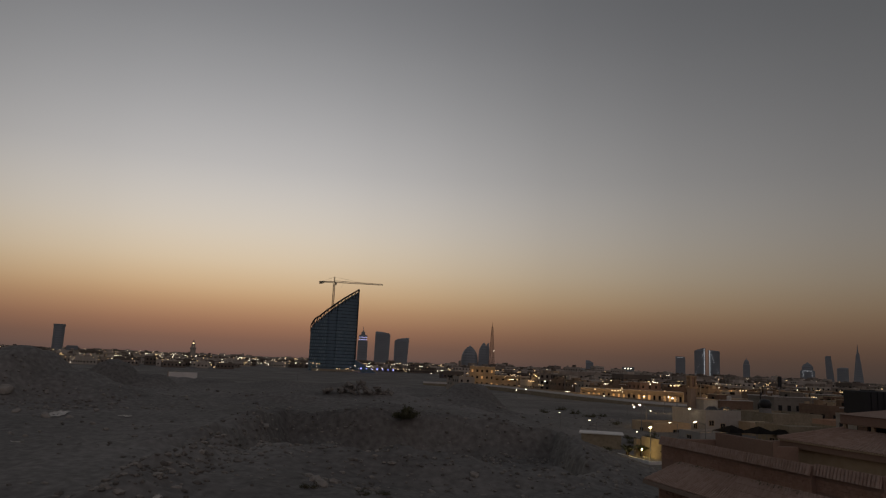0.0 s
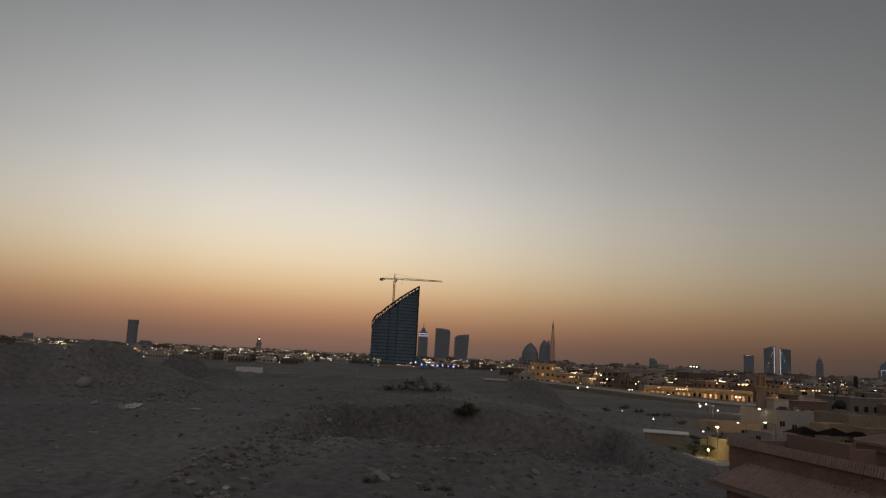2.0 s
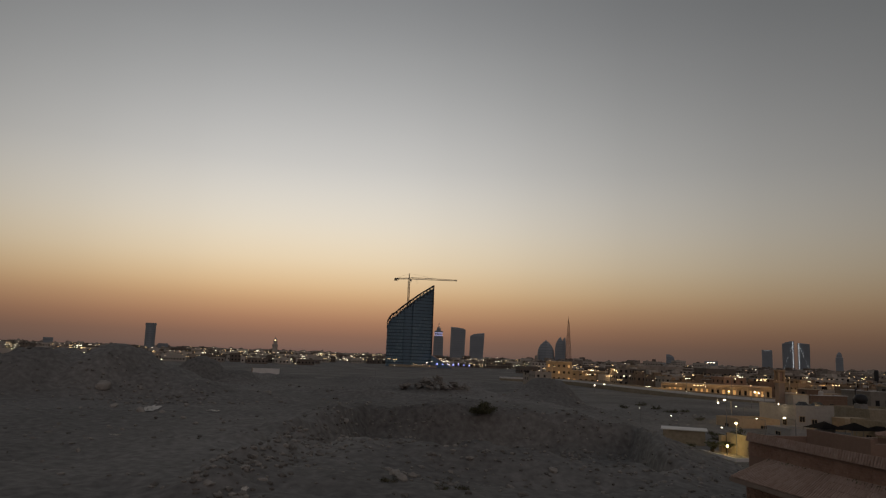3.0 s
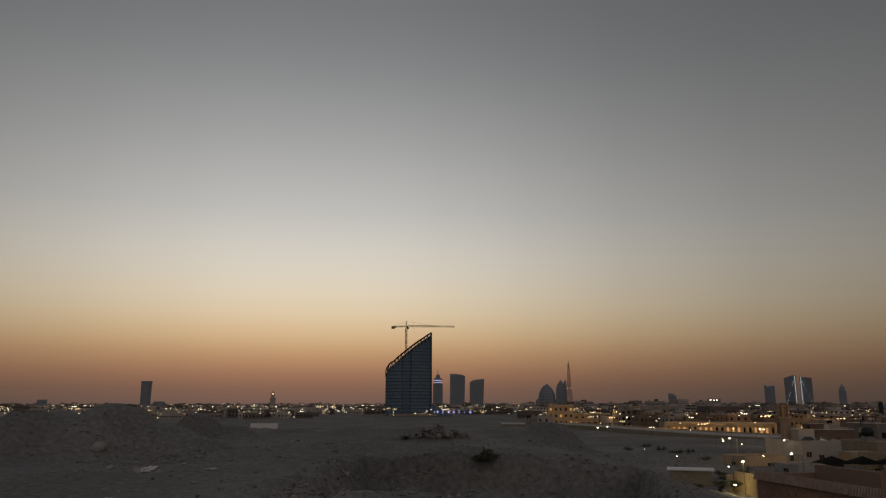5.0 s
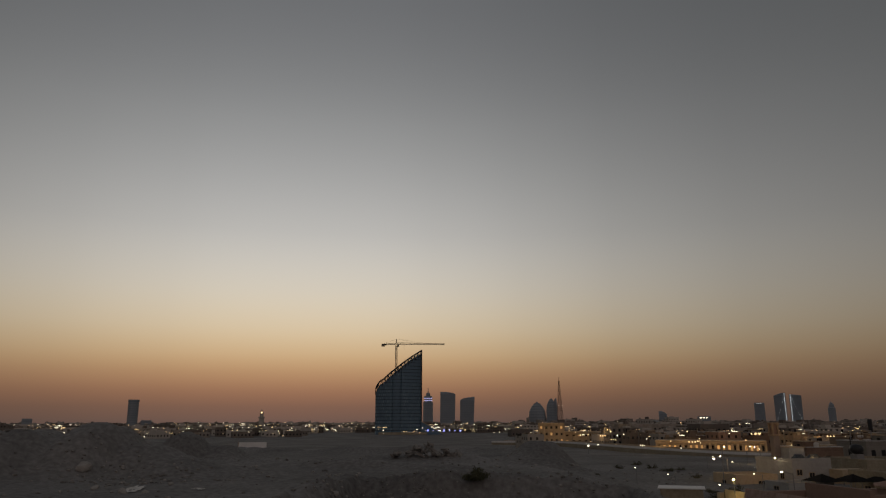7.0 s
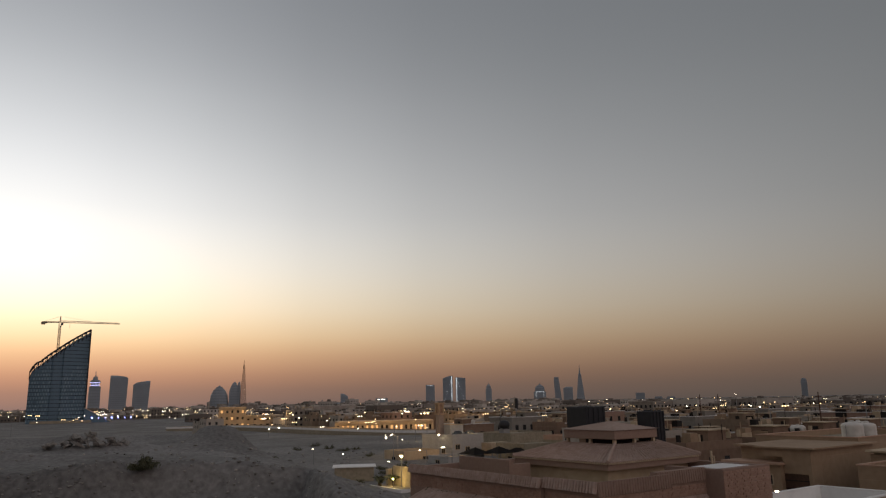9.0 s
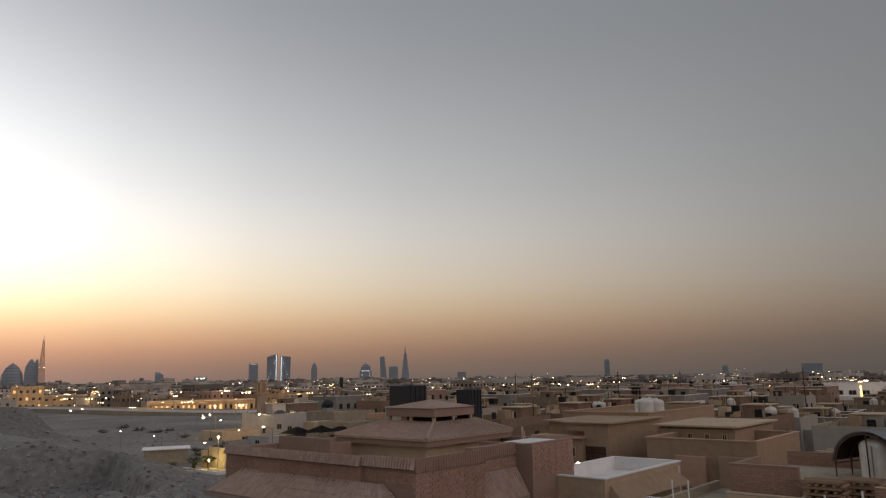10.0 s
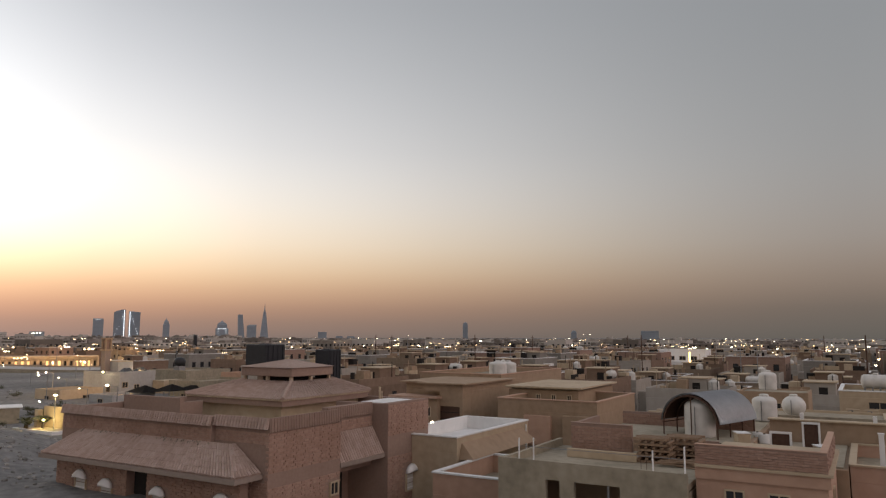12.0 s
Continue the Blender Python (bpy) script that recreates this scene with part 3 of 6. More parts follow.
arch = outline_tower("arched_tower", 22.77, 4300, [(-2, -35, 35), (52, -35, 35), (54, -27, 27), (74, -27, 27), (86, -16, 16), (93, -3, 3), (101, -0.8, 0.8)], "pale grey tower with stepped shoulders and an arched crown", 0.6, bands=9)
part("light_strip", boxes((-21.6, -20.8, -22, -21.5, 22, 52), (20.8, 21.6, -22, -21.5, 22, 52), (-20.8, 20.8, -22, -21.5, 50.8, 52)), "strip", arch)
outline_tower("leaning_tower", 24.13, 4400, [(-2, -14, 22), (60, -17, 17), (128, -19, 9), (136, -15, 9)], "slender dark tower leaning with a slanting side", 0.6, bands=14)
outline_tower("slab_tower", 24.93, 4400, [(-2, -27, 27), (70, -27, 27), (77, -12, 27)], "mid-height grey slab tower", 0.6, bands=9)
outline_tower("spire_tower", 25.87, 4400, [(-2, -24, 24), (60, -18, 18), (120, -11, 11), (150, -8, 8), (152, -5, 5), (180, -2, 2), (204, -0.4, 0.4)], "tapering tower with a long thin spire", 0.9, bands=16)
outline_tower("office_block", 30.29, 3500, [(-2, -20, 20), (30.7, -20, 20)], "far grey office block", 0.7, bands=5)
outline_tower("office_block", 31.6, 3500, [(-2, -16, 16), (12, -16, 16)], "far low grey block", 0.7, bands=2)
outline_tower("office_block", 32.5, 3500, [(-2, -18, 18), (11, -18, 18)], "far low grey block", 0.7, bands=2)
outline_tower("round_tower", 41.52, 2600, [(-2, -9, 9), (50, -9, 9), (56, -8, 8), (61.6, -4, 4)], "lone slim grey tower with a rounded top", 0.9, bands=12)
outline_tower("office_block", 50.0, 3000, [(-2, -11, 11), (28, -11, 11), (36, -4, 6)], "far narrow grey building", 0.7, bands=5)
outline_tower("office_block", 55.7, 1500, [(-2, -17, 17), (24, -17, 17)], "far square grey office block", 0.7, bands=6)
outline_tower("office_block", -30.9, 1400, [(-2, -9, 9), (14.8, -9, 9)], "low grey block beside the round tower", 0.7, bands=3)
outline_tower("office_block", -38.4, 1300, [(-2, -7, 7), (17.5, -7, 7)], "small far block above the spoil heap", 0.7, bands=3)

mast = thing("radio_mast", polar(0.0, 1500, -1), "tall red lattice radio mast", "mast")
part("lattice", lattice_mast(bmesh.new(), (0, 0, 0), 92, 7.2, 1.0, 22, 0.42), "rust", mast)
part("antenna", rod(bmesh.new(), (0, 0, 92), (0, 0, 101), 0.5, 5, 0.2), "rust", mast)
for u in (-4.3, 3.2):
    part("platform_light", boxes((u, u + 1.1, -4, -3.5, 42, 42.8)), "cool", mast)

minaret = thing("minaret", polar(-22.83, 900, -1), "grey minaret with a balcony and a lit tip", "minaret")
part("shaft", lathe([(3.0, 0), (3.0, 17), (3.7, 18), (3.7, 19.2), (2.2, 19.4), (2.2, 23), (2.6, 23.2), (1.2, 25.4), (0.2, 28)], 12), "far", minaret)
part("tip_light", boxes((-0.8, 0.8, -2.8, -2.4, 23.6, 24.6)), "warm", minaret)


# ---- parts that houses share ----
def arched_window(parent, m, w=0.86, h=1.55, hood=True, group_label="arched window with a white hood and grille"):
    """A window facing -y at the pose m, its sill at the origin."""
    win = new("window")
    win.parent = parent
    win.matrix_basis = m
    win["label"] = group_label
    bm = bmesh.new()
    hw = w / 2
    pts = [(-hw, 0), (hw, 0)] + [(hw * math.cos(math.pi * k / 8), h - hw + hw * math.sin(math.pi * k / 8)) for k in range(9)]
    outer = [bm.verts.new((x, -0.03, z)) for x, z in pts]
    back = [bm.verts.new((x, 0.05, z)) for x, z in pts]
    bm.faces.new(outer)
    for k in range(len(pts)):
        j = (k + 1) % len(pts)
        bm.faces.new((outer[k], back[k], back[j], outer[j]))
    part("pane", bm, "blind", win, "pale closed blind")
    fr = bmesh.new()
    box(fr, -hw - 0.05, hw + 0.05, -0.08, 0.05, -0.07, 0.0)
    box(fr, -hw - 0.05, -hw, -0.08, 0.05, 0.0, h - hw)
    box(fr, hw, hw + 0.05, -0.08, 0.05, 0.0, h - hw)
    part("frame", fr, "cream", win)
    for k in range(4):
        part("grille_bar", boxes((-hw + 0.01, hw - 0.01, -0.07, -0.045, 0.14 + k * 0.26, 0.18 + k * 0.26)), "fascia" if k % 2 else "white", win)
    if hood:
        hd = bmesh.new()
        rows = []
        for i in range(5):
            f = i / 4 * math.pi / 2
            rows.append([hd.verts.new(((hw + 0.06) * math.cos(math.pi * k / 8), -0.06 - 0.34 * math.cos(f) * math.sin(math.pi * k / 8) ** 0.6, h - hw + (hw + 0.06) * math.sin(math.pi * k / 8) * (0.25 + 0.75 * math.sin(f)))) for k in range(9)])
        for a, b in zip(rows, rows[1:]):
            for k in range(8):
                hd.faces.new((a[k], a[k + 1], b[k + 1], b[k]))
        bmesh.ops.remove_doubles(hd, verts=hd.verts, dist=1e-4)
        bmesh.ops.solidify(hd, geom=hd.faces[:], thickness=0.02)
        part("hood", hd, "white", win, smooth=True)
    return win


def plain_window(parent, m, w, h, lit=False, mat="cream"):
    """A framed window facing -y, sill at the origin."""
    win = new("window")
    win.parent = parent
    win.matrix_basis = m
    part("pane", boxes((-w / 2, w / 2, -0.02, 0.05, 0, h)), "shop" if lit else "glass", win)
    fr = bmesh.new()
    for r in ((-w / 2 - 0.07, w / 2 + 0.07, -0.07, 0.05, -0.09, 0), (-w / 2 - 0.07, w / 2 + 0.07, -0.07, 0.05, h, h + 0.07), (-w / 2 - 0.07, -w / 2, -0.07, 0.05, 0, h), (w / 2, w / 2 + 0.07, -0.07, 0.05, 0, h), (-0.025, 0.025, -0.05, 0.05, 0, h)):
        box(fr, *r)
    part("frame", fr, mat, win)
    return win


LEFT = -90.0  # turns a window from the near face to the side face


def tiled(parent, name, top0, top1, low1, low0, mat="tile", pitch=0.2, r=0.07):
    """A roof slope with rows of round tiles running from its top edge down to its lower edge."""
    t0, t1, l1, l0 = (Vector(p) for p in (top0, top1, low1, low0))
    bm = bmesh.new()
    nrm = ((t1 - t0) if (t1 - t0).length > 0.1 else (l1 - l0)).cross(l0 - t0).normalized()
    if nrm.z < 0:
        nrm = -nrm
    v = [bm.verts.new(p) for p in (t0, t1, l1, l0)] if (t1 - t0).length > 0.05 else [bm.verts.new(p) for p in (t0, l1, l0)]
    w = [bm.verts.new(q.co - nrm * 0.10) for q in v]
    bm.faces.new(v)
    bm.faces.new(w[::-1])
    for k in range(len(v)):
        j = (k + 1) % len(v)
        bm.faces.new((v[k], w[k], w[j], v[j]))
    part(name, bm, mat, parent)
    n = max(3, int(max((t1 - t0).length, (l1 - l0).length) / pitch))
    ribs = bmesh.new()
    rng = random.Random(n)
    for k in range(n):
        f = (k + 0.5) / n
        a, b = t0.lerp(t1, f), l0.lerp(l1, f)
        cut = max(2, int((b - a).length / 0.42))
        for c in range(cut):
            p, q = a.lerp(b, c / cut), a.lerp(b, (c + 1.06) / cut)
            off = nrm * (0.012 + rng.uniform(0, 0.02))
            rod(ribs, p + off * 0.3, q + off, r, 6, r * 1.12)
    part("tiling", ribs, mat, parent)["kind"] = "stuff"


def brickwork(parent, face, u0, u1, z0, z1, at, skip=(), seed=1, length=0.34, high=0.135):
    """Rough facing bricks standing proud of a wall: face 'x' lies at x = at, face 'y' at y = at."""
    rng = random.Random(seed)
    verts, faces = [], []
    z, row = z0, 0
    while z < z1 - high:
        u, course = u0 - (length / 2 if row % 2 else 0), 0
        while u < u1:
            course += 1
            w = length * rng.uniform(0.94, 1.06)
            a, b = max(u, u0) + 0.012, min(u + w, u1) - 0.012
            if b - a > 0.06 and not any(s0 < b and a < s1 and q0 < z + high and z < q1 for s0, s1, q0, q1 in skip):
                d = rng.uniform(0.010, 0.020) if (row + course) % 2 or rng.random() < 0.2 else rng.uniform(0.028, 0.048)
                n = len(verts)
                zz = z + rng.uniform(-0.008, 0.008)
                for du, dz in ((a, zz + 0.012), (b, zz + 0.012), (b, zz + high - 0.012), (a, zz + high - 0.012)):
                    verts.append((at - d, du, dz) if face == "x" else (du, at - d, dz))
                for du, dz in ((a - 0.006, zz), (b + 0.006, zz), (b + 0.006, zz + high), (a - 0.006, zz + high)):
                    verts.append((at + 0.02, du, dz) if face == "x" else (du, at + 0.02, dz))
                faces += [(n, n + 1, n + 2, n + 3)] + [(n + k, n + 4 + k, n + 4 + (k + 1) % 4, n + (k + 1) % 4) for k in range(4)]
            u += w
        z += high
        row += 1
    ob = raw("facing_bricks", verts, faces, "brick", parent)
    ob["kind"] = "stuff"
    return ob


# ---- the brick house with tiled canopies ----
def build_brick_house():
    h = thing("brick_house", town(25.9, 24.6), "two-storey red brick house with clay tile canopies and a hipped roof", "house")
    W, D, TOP = 14.0, 16.0, 9.5
    part("wall", boxes((0.0, 5.4, 0.0, 3.6, 0, 8.9), (0.3, 5.4, 3.6, 15.8, 0, 8.0)), "mortar", h)
    part("wall", boxes((-0.25, 0.15, 3.6, 9.4, 0, 8.9), (-0.25, 0.15, 9.4, 15.8, 0, 8.9)), "mortar", h)
    part("wall", boxes((9.5, W, -0.25, 15.8, 0, 8.9)), "mortar", h)
    part("wall", boxes((5.4, 9.5, 2.6, 15.8, 0, 7.8)), "mortar", h)
    part("wall", boxes((5.4, 9.5, 0.9, 1.3, 7.6, 8.9)), "mortar", h)
    part("balcony_floor", boxes((5.4, 9.5, 0.0, 2.6, 3.3, 3.6)), "cream", h)
    par = bmesh.new()
    box(par, -0.25, 0.2, 3.6, 15.8, 8.9, TOP)
    box(par, 0.0, 0.4, 0.0, 3.6, 8.9, TOP + 0.05)
    box(par, 0.4, 5.4, 0.0, 0.4, 8.9, TOP + 0.05)
    box(par, 5.4, 9.5, 0.9, 1.3, 8.9, TOP + 0.1)
    box(par, 9.5, W, -0.25, 0.15, 8.9, TOP + 0.06)
    box(par, 9.5, 9.9, 0.15, 3.6, 8.9, TOP + 0.02)
    box(par, W - 0.4, W, 0.15, 15.4, 8.9, TOP + 0.02)
    box(par, 0.2, W, 15.4, 15.8, 8.9, TOP - 0.1)
    part("parapet", par, "mortar", h)
    part("roof_slab", boxes((0.4, W - 0.4, 1.35, 15.4, 7.9, 8.1)), "concrete", h)
    part("roof_panel", boxes((10.4, 13.4, 0.4, 2.4, 9.42, 9.5)), "white", h, "pale flat roof panel")
    # band of upright tiles along the parapet
    tiled(h, "tile_band", (-0.28, 3.6, 9.56), (-0.28, 15.8, 9.56), (-0.44, 15.8, 9.08), (-0.44, 3.6, 9.08), pitch=0.19)
    tiled(h, "tile_band", (-0.04, 0.0, 9.6), (-0.04, 3.6, 9.6), (-0.18, 3.6, 9.10), (-0.18, 0.0, 9.10), pitch=0.19)
    tiled(h, "tile_band", (0.0, -0.05, 9.6), (5.4, -0.05, 9.6), (5.4, -0.08, 8.95), (0.0, -0.08, 8.95), "mortar", pitch=0.19, r=0.03)
    tiled(h, "tile_band", (5.4, 0.86, 9.6), (9.5, 0.86, 9.6), (9.5, 0.82, 8.95), (5.4, 0.82, 8.95), "mortar", pitch=0.19, r=0.03)
    # canopy over the first-floor windows
    tiled(h, "canopy", (-0.27, 2.2, 8.25), (-0.27, 13.8, 8.25), (-1.7, 15.4, 7.06), (-1.7, 0.4, 7.06))
    tiled(h, "canopy", (-0.05, 2.2, 8.25), (-0.27, 2.2, 8.25), (-1.7, 0.4, 7.06), (-0.05, 0.4, 7.06))
    tiled(h, "canopy", (-0.27, 13.8, 8.25), (-0.05, 13.8, 8.25), (-0.05, 15.4, 7.06), (-1.7, 15.4, 7.06))
    part("fascia", boxes((-1.78, -1.70, 0.32, 15.48, 6.78, 7.02), (-1.70, -0.02, 0.32, 0.40, 6.78, 7.02)), "fascia", h)
    part("soffit", boxes((-1.70, -0.26, 0.40, 15.4, 6.80, 6.86)), "fascia", h)
    # creeper and dry weeds caught where the canopy meets the wall
    weeds, rng = bmesh.new(), random.Random(8)
    for _ in range(260):
        y = rng.choice((rng.uniform(3.8, 13.8), rng.gauss(5.5, 1.2), rng.gauss(12.2, 1.0)))
        x, z = -0.32 - abs(rng.gauss(0, 0.10)), 8.28
        p = Vector((x, min(max(y, 2.4), 13.7), z - (abs(x) - 0.3) * 0.8))
        s = rng.uniform(0.03, 0.10)
        q = Euler((rng.uniform(0, 3), rng.uniform(0, 3), rng.uniform(0, 3))).to_matrix()
        weeds.faces.new([weeds.verts.new(p + q @ Vector(c) * s) for c in ((-1, -0.5, 0), (1, -0.4, 0.2), (0.3, 0.9, 0))])
    part("dry_creeper", weeds, "leaf", h)["kind"] = "stuff"
    # the recess on the street side with its own canopy and a dark loggia
    tiled(h, "canopy", (5.42, 0.86, 8.2), (9.48, 0.86, 8.2), (9.48, 0.02, 6.75), (5.42, 0.02, 6.75))
    part("fascia", boxes((5.42, 9.48, -0.06, 0.02, 6.5, 6.74)), "fascia", h)
    part("loggia_arch", boxes((5.4, 9.5, 0.92, 1.22, 6.0, 7.59)), "mortar", h)
    part("loggia_wall", boxes((5.6, 7.3, 2.55, 2.6, 3.6, 6.2)), "cream", h)
    part("loggia_door", boxes((7.6, 8.8, 2.50, 2.595, 3.6, 5.9)), "dark", h)
    # bays below the canopy
    for y0, y1 in ((9.2, 15.3), (1.0, 7.6)):
        part("bay", boxes((-0.75, -0.25, y0, y1, 0, 6.8)), "mortar", h)
    for y, z in ((13.0, 4.6), (10.75, 4.35), (6.6, 4.35), (2.1, 4.5)):
        arched_window(h, pose(-0.77, y, z, 0, 0, LEFT))
    # Thin near-black panel stands in for the shade between the bays.
    part("recess_shade_panel", boxes((-0.30, -0.256, 7.65, 9.15, 3.4, 6.7)), "dark", h)
    arched_window(h, pose(11.9, -0.30, 4.3, 0, 0, 0), 0.95, 1.45)
    plain_window(h, pose(4.85, -0.06, 5.3), 0.55, 0.55)
    brickwork(h, "y", 0.0, 5.4, 3.5, 8.9, 0.0, skip=((4.45, 5.25, 5.15, 6.0), (-0.1, 5.5, 6.35, 7.0)), seed=2)
    brickwork(h, "y", 9.5, W, 3.5, 9.5, -0.25, skip=((11.3, 12.5, 4.2, 5.9), (9.4, 14.1, 6.55, 7.6)), seed=3)
    brickwork(h, "y", 5.4, 9.5, 8.25, 8.9, 0.9, seed=4)
    brickwork(h, "x", 0.0, 3.6, 3.5, 8.95, 0.0, skip=((0.3, 3.6, 6.7, 8.3),), seed=5)
    brickwork(h, "x", 3.6, 15.8, 8.25, 9.05, -0.25, seed=6)
    brickwork(h, "x", 9.2, 15.3, 3.5, 6.75, -0.75, skip=((12.5, 13.5, 4.4, 6.1), (10.25, 11.25, 4.2, 5.9)), seed=7)
    brickwork(h, "x", 1.0, 7.6, 3.5, 6.75, -0.75, skip=((6.1, 7.1, 4.2, 5.9), (1.6, 2.6, 4.3, 6.0)), seed=9)
    # roof storey: cream wall, hipped roof, open pavilion
    x0, x1, y0, y1, e = 5.4, 13.9, 4.2, 12.3, 9.9
    part("roof_storey", boxes((x0 + 0.6, x1 - 0.6, y0 + 0.6, y1 - 0.6, 8.1, 9.72)), "cream", h)
    part("cornice", boxes((x0 + 0.1, x1 - 0.1, y0 + 0.1, y1 - 0.1, 9.45, 9.80)), "mortar", h)
    px0, px1, py0, py1, pz = 9.1, 13.1, 6.9, 11.0, 10.62
    mt = "shingle"
    tiled(h, "hip_slope", (px0, py0, pz), (px0, py1, pz), (x0, y1, e), (x0, y0, e), mt, 0.3, 0.035)
    tiled(h, "hip_slope", (px0, py0, pz), (px1, py0, pz), (x1, y0, e), (x0, y0, e), mt, 0.3, 0.035)
    tiled(h, "hip_slope", (px1, py0, pz), (px1, py1, pz), (x1, y1, e), (x1, y0, e), mt, 0.3, 0.035)
    for p, q in (((px0, py0), (x0, y0)), ((px0, py1), (x0, y1)), ((px1, py0), (x1, y0))):
        part("ridge_tile", rod(bmesh.new(), (*p, pz + 0.05), (*q, e + 0.05), 0.09), "shingle", h)
    dent = bmesh.new()
    for k in range(47):
        if k < 46:
            box(dent, x0 - 0.02, x0 + 0.06, y0 + 0.05 + k * 0.175, y0 + 0.14 + k * 0.175, e - 0.12, e - 0.02)
        if k < 47:
            box(dent, x0 + 0.1 + k * 0.175, x0 + 0.19 + k * 0.175, y0 - 0.02, y0 + 0.06, e - 0.12, e - 0.02)
    part("eave_teeth", dent, "cream", h)["kind"] = "stuff"
    pav = new("pavilion")
    pav.parent = h
    ax0, ax1, ay0, ay1 = 9.0, 13.1, 6.8, 11.2
    part("core", boxes((ax0 + 1.0, ax1 - 1.0, ay0 + 1.0, ay1 - 1.0, 9.8, 10.9)), "dark", pav)
    for x, y in ((ax0 + 0.2, ay0 + 0.2), (ax0 + 0.2, ay1 - 0.2), (ax1 - 0.2, ay0 + 0.2), (ax0 + 0.2, (ay0 + ay1) / 2), ((ax0 + ax1) / 2, ay0 + 0.2)):
        part("post", boxes((x - 0.09, x + 0.09, y - 0.09, y + 0.09, 9.9, 10.9)), "cream", pav)
    part("roof_block", boxes((ax0, ax1, ay0, ay1, 10.9, 11.45), bevel=0.03), "mortar", pav)
    top = bmesh.new()
    v = [top.verts.new(p) for p in ((ax0 - 0.1, ay0 - 0.1, 11.46), (ax1 + 0.1, ay0 - 0.1, 11.46), (ax1 + 0.1, ay1 + 0.1, 11.46), (ax0 - 0.1, ay1 + 0.1, 11.46), ((ax0 + ax1) / 2, (ay0 + ay1) / 2, 11.95))]
    for q in ((0, 1, 4), (1, 2, 4), (2, 3, 4), (3, 0, 4), (3, 2, 1, 0)):
        top.faces.new([v[i] for i in q])
    part("roof_cap", top, "shingle", pav)
    # back parapet and small clutter on the roof
    part("stair_wall", boxes((3.3, 3.6, 10.2, 15.3, 8.1, 9.86), (3.6, 5.0, 10.2, 10.5, 8.1, 9.6)), "mortar", h)
    part("vent_pipe", rod(bmesh.new(), (13.1, 2.9, 8.1), (13.1, 2.9, 10.2), 0.07), "cream", h)
    part("vent_pipe", rod(bmesh.new(), (13.35, 2.9, 8.1), (13.35, 2.9, 9.9), 0.05), "cream", h)


def box_tank(a, b, z, w, d, hgt, label):
    """A ribbed black sectional tank."""
    t = thing("roof_tank", town(a, b, z), label, "water tank")
    part("body", boxes((-w / 2, w / 2, -d / 2, d / 2, 0, hgt), bevel=0.05), "black", t)
    for k in range(4):
        x = -w / 2 + (k + 0.5) * w / 4
        part("rib", boxes((x - 0.04, x + 0.04, -d / 2 - 0.05, -d / 2 + 0.02, 0.05, hgt - 0.05)), "black", t)
    part("lid", boxes((-0.3, 0.3, -0.3, 0.3, hgt, hgt + 0.06), bevel=0.02), "black", t)


build_brick_house()
box_tank(37.3, 36.0, 11.5, 1.9, 1.9, 1.4, "square black tank on the pavilion roof")
box_tank(39.75, 32.45, 9.9, 1.3, 1.3, 2.65, "tall square black tank on the tiled roof")


# ---- simple flat-roofed houses built one by one ----
def flat_house(a0, a1, b0, b1, top, mat, label, parapet=0.8, wins=(), coping="", name="house", base=0.0):
    """wins: (face, along, sill, width, height); face 'x' looks along -a, 'y' along -b."""
    h = thing(name, town(a0, b0, base), label, "house")
    w, d, t = a1 - a0, b1 - b0, top - base
    part("wall", boxes((0, w, 0, d, 0, t - parapet), bevel=0.02), mat, h)
    part("roof", boxes((0.2, w - 0.2, 0.2, d - 0.2, t - parapet, t - parapet + 0.08)), "concrete", h)
    if parapet > 0.1:
        part("parapet", ring_wall(bmesh.new(), 0, w, 0, d, t - parapet + 0.002, t, 0.2), mat, h)
    if coping:
        part("coping", ring_wall(bmesh.new(), -0.06, w + 0.06, -0.06, d + 0.06, t, t + 0.08, 0.32), coping, h)
    for face, u, z, ww, hh in wins:
        plain_window(h, pose(u, -0.003, z) if face == "y" else pose(-0.003, u, z, 0, 0, LEFT), ww, hh)
    return h


# white-rimmed roof beside the brick house
hb = flat_house(38.0, 48.4, 21.2, 26.2, 7.5, "cream", "cream house with a white-rimmed sunken roof", 0.9, (("y", 2.2, 2.2, 1.0, 1.2), ("y", 6.2, 2.2, 1.0, 1.2)), "white")
part("roof_lining", ring_wall(bmesh.new(), 0.2, 10.2, 0.2, 4.8, 6.69, 7.49, 0.04), "white", hb, "white painted inner parapet")
part("roof_coat", boxes((0.25, 10.15, 0.25, 4.75, 6.685, 6.70)), "white", hb, "white roof coating")
can = bmesh.new()
v = [can.verts.new(p) for p in ((0.6, -0.01, 7.15), (9.3, -0.01, 7.15), (9.6, -1.0, 6.3), (0.2, -1.0, 6.3), (0.2, -0.01, 6.2), (9.6, -0.01, 6.2))]
for q in ((0, 1, 2, 3), (0, 3, 4), (1, 5, 2), (3, 2, 5, 4)):
    can.faces.new([v[i] for i in q])
part("canopy", can, "tan", hb, "tan sloping plaster canopy")
part("pipe", rod(bmesh.new(), (9.8, -0.12, 3.5), (9.8, -0.12, 7.3), 0.06), "white", hb)
rl = part("roof_lamp", boxes((5.2, 5.38, 4.85, 4.95, 7.58, 7.66)), "cool", hb, "lit white roof lamp")

flat_house(34.1, 41.2, 16.4, 20.5, 6.2, "pink", "low pinkish house with a white coping", 1.1, (("x", 1.2, 3.2, 0.9, 1.2), ("y", 2.0, 2.6, 1.0, 1.3)), "white")


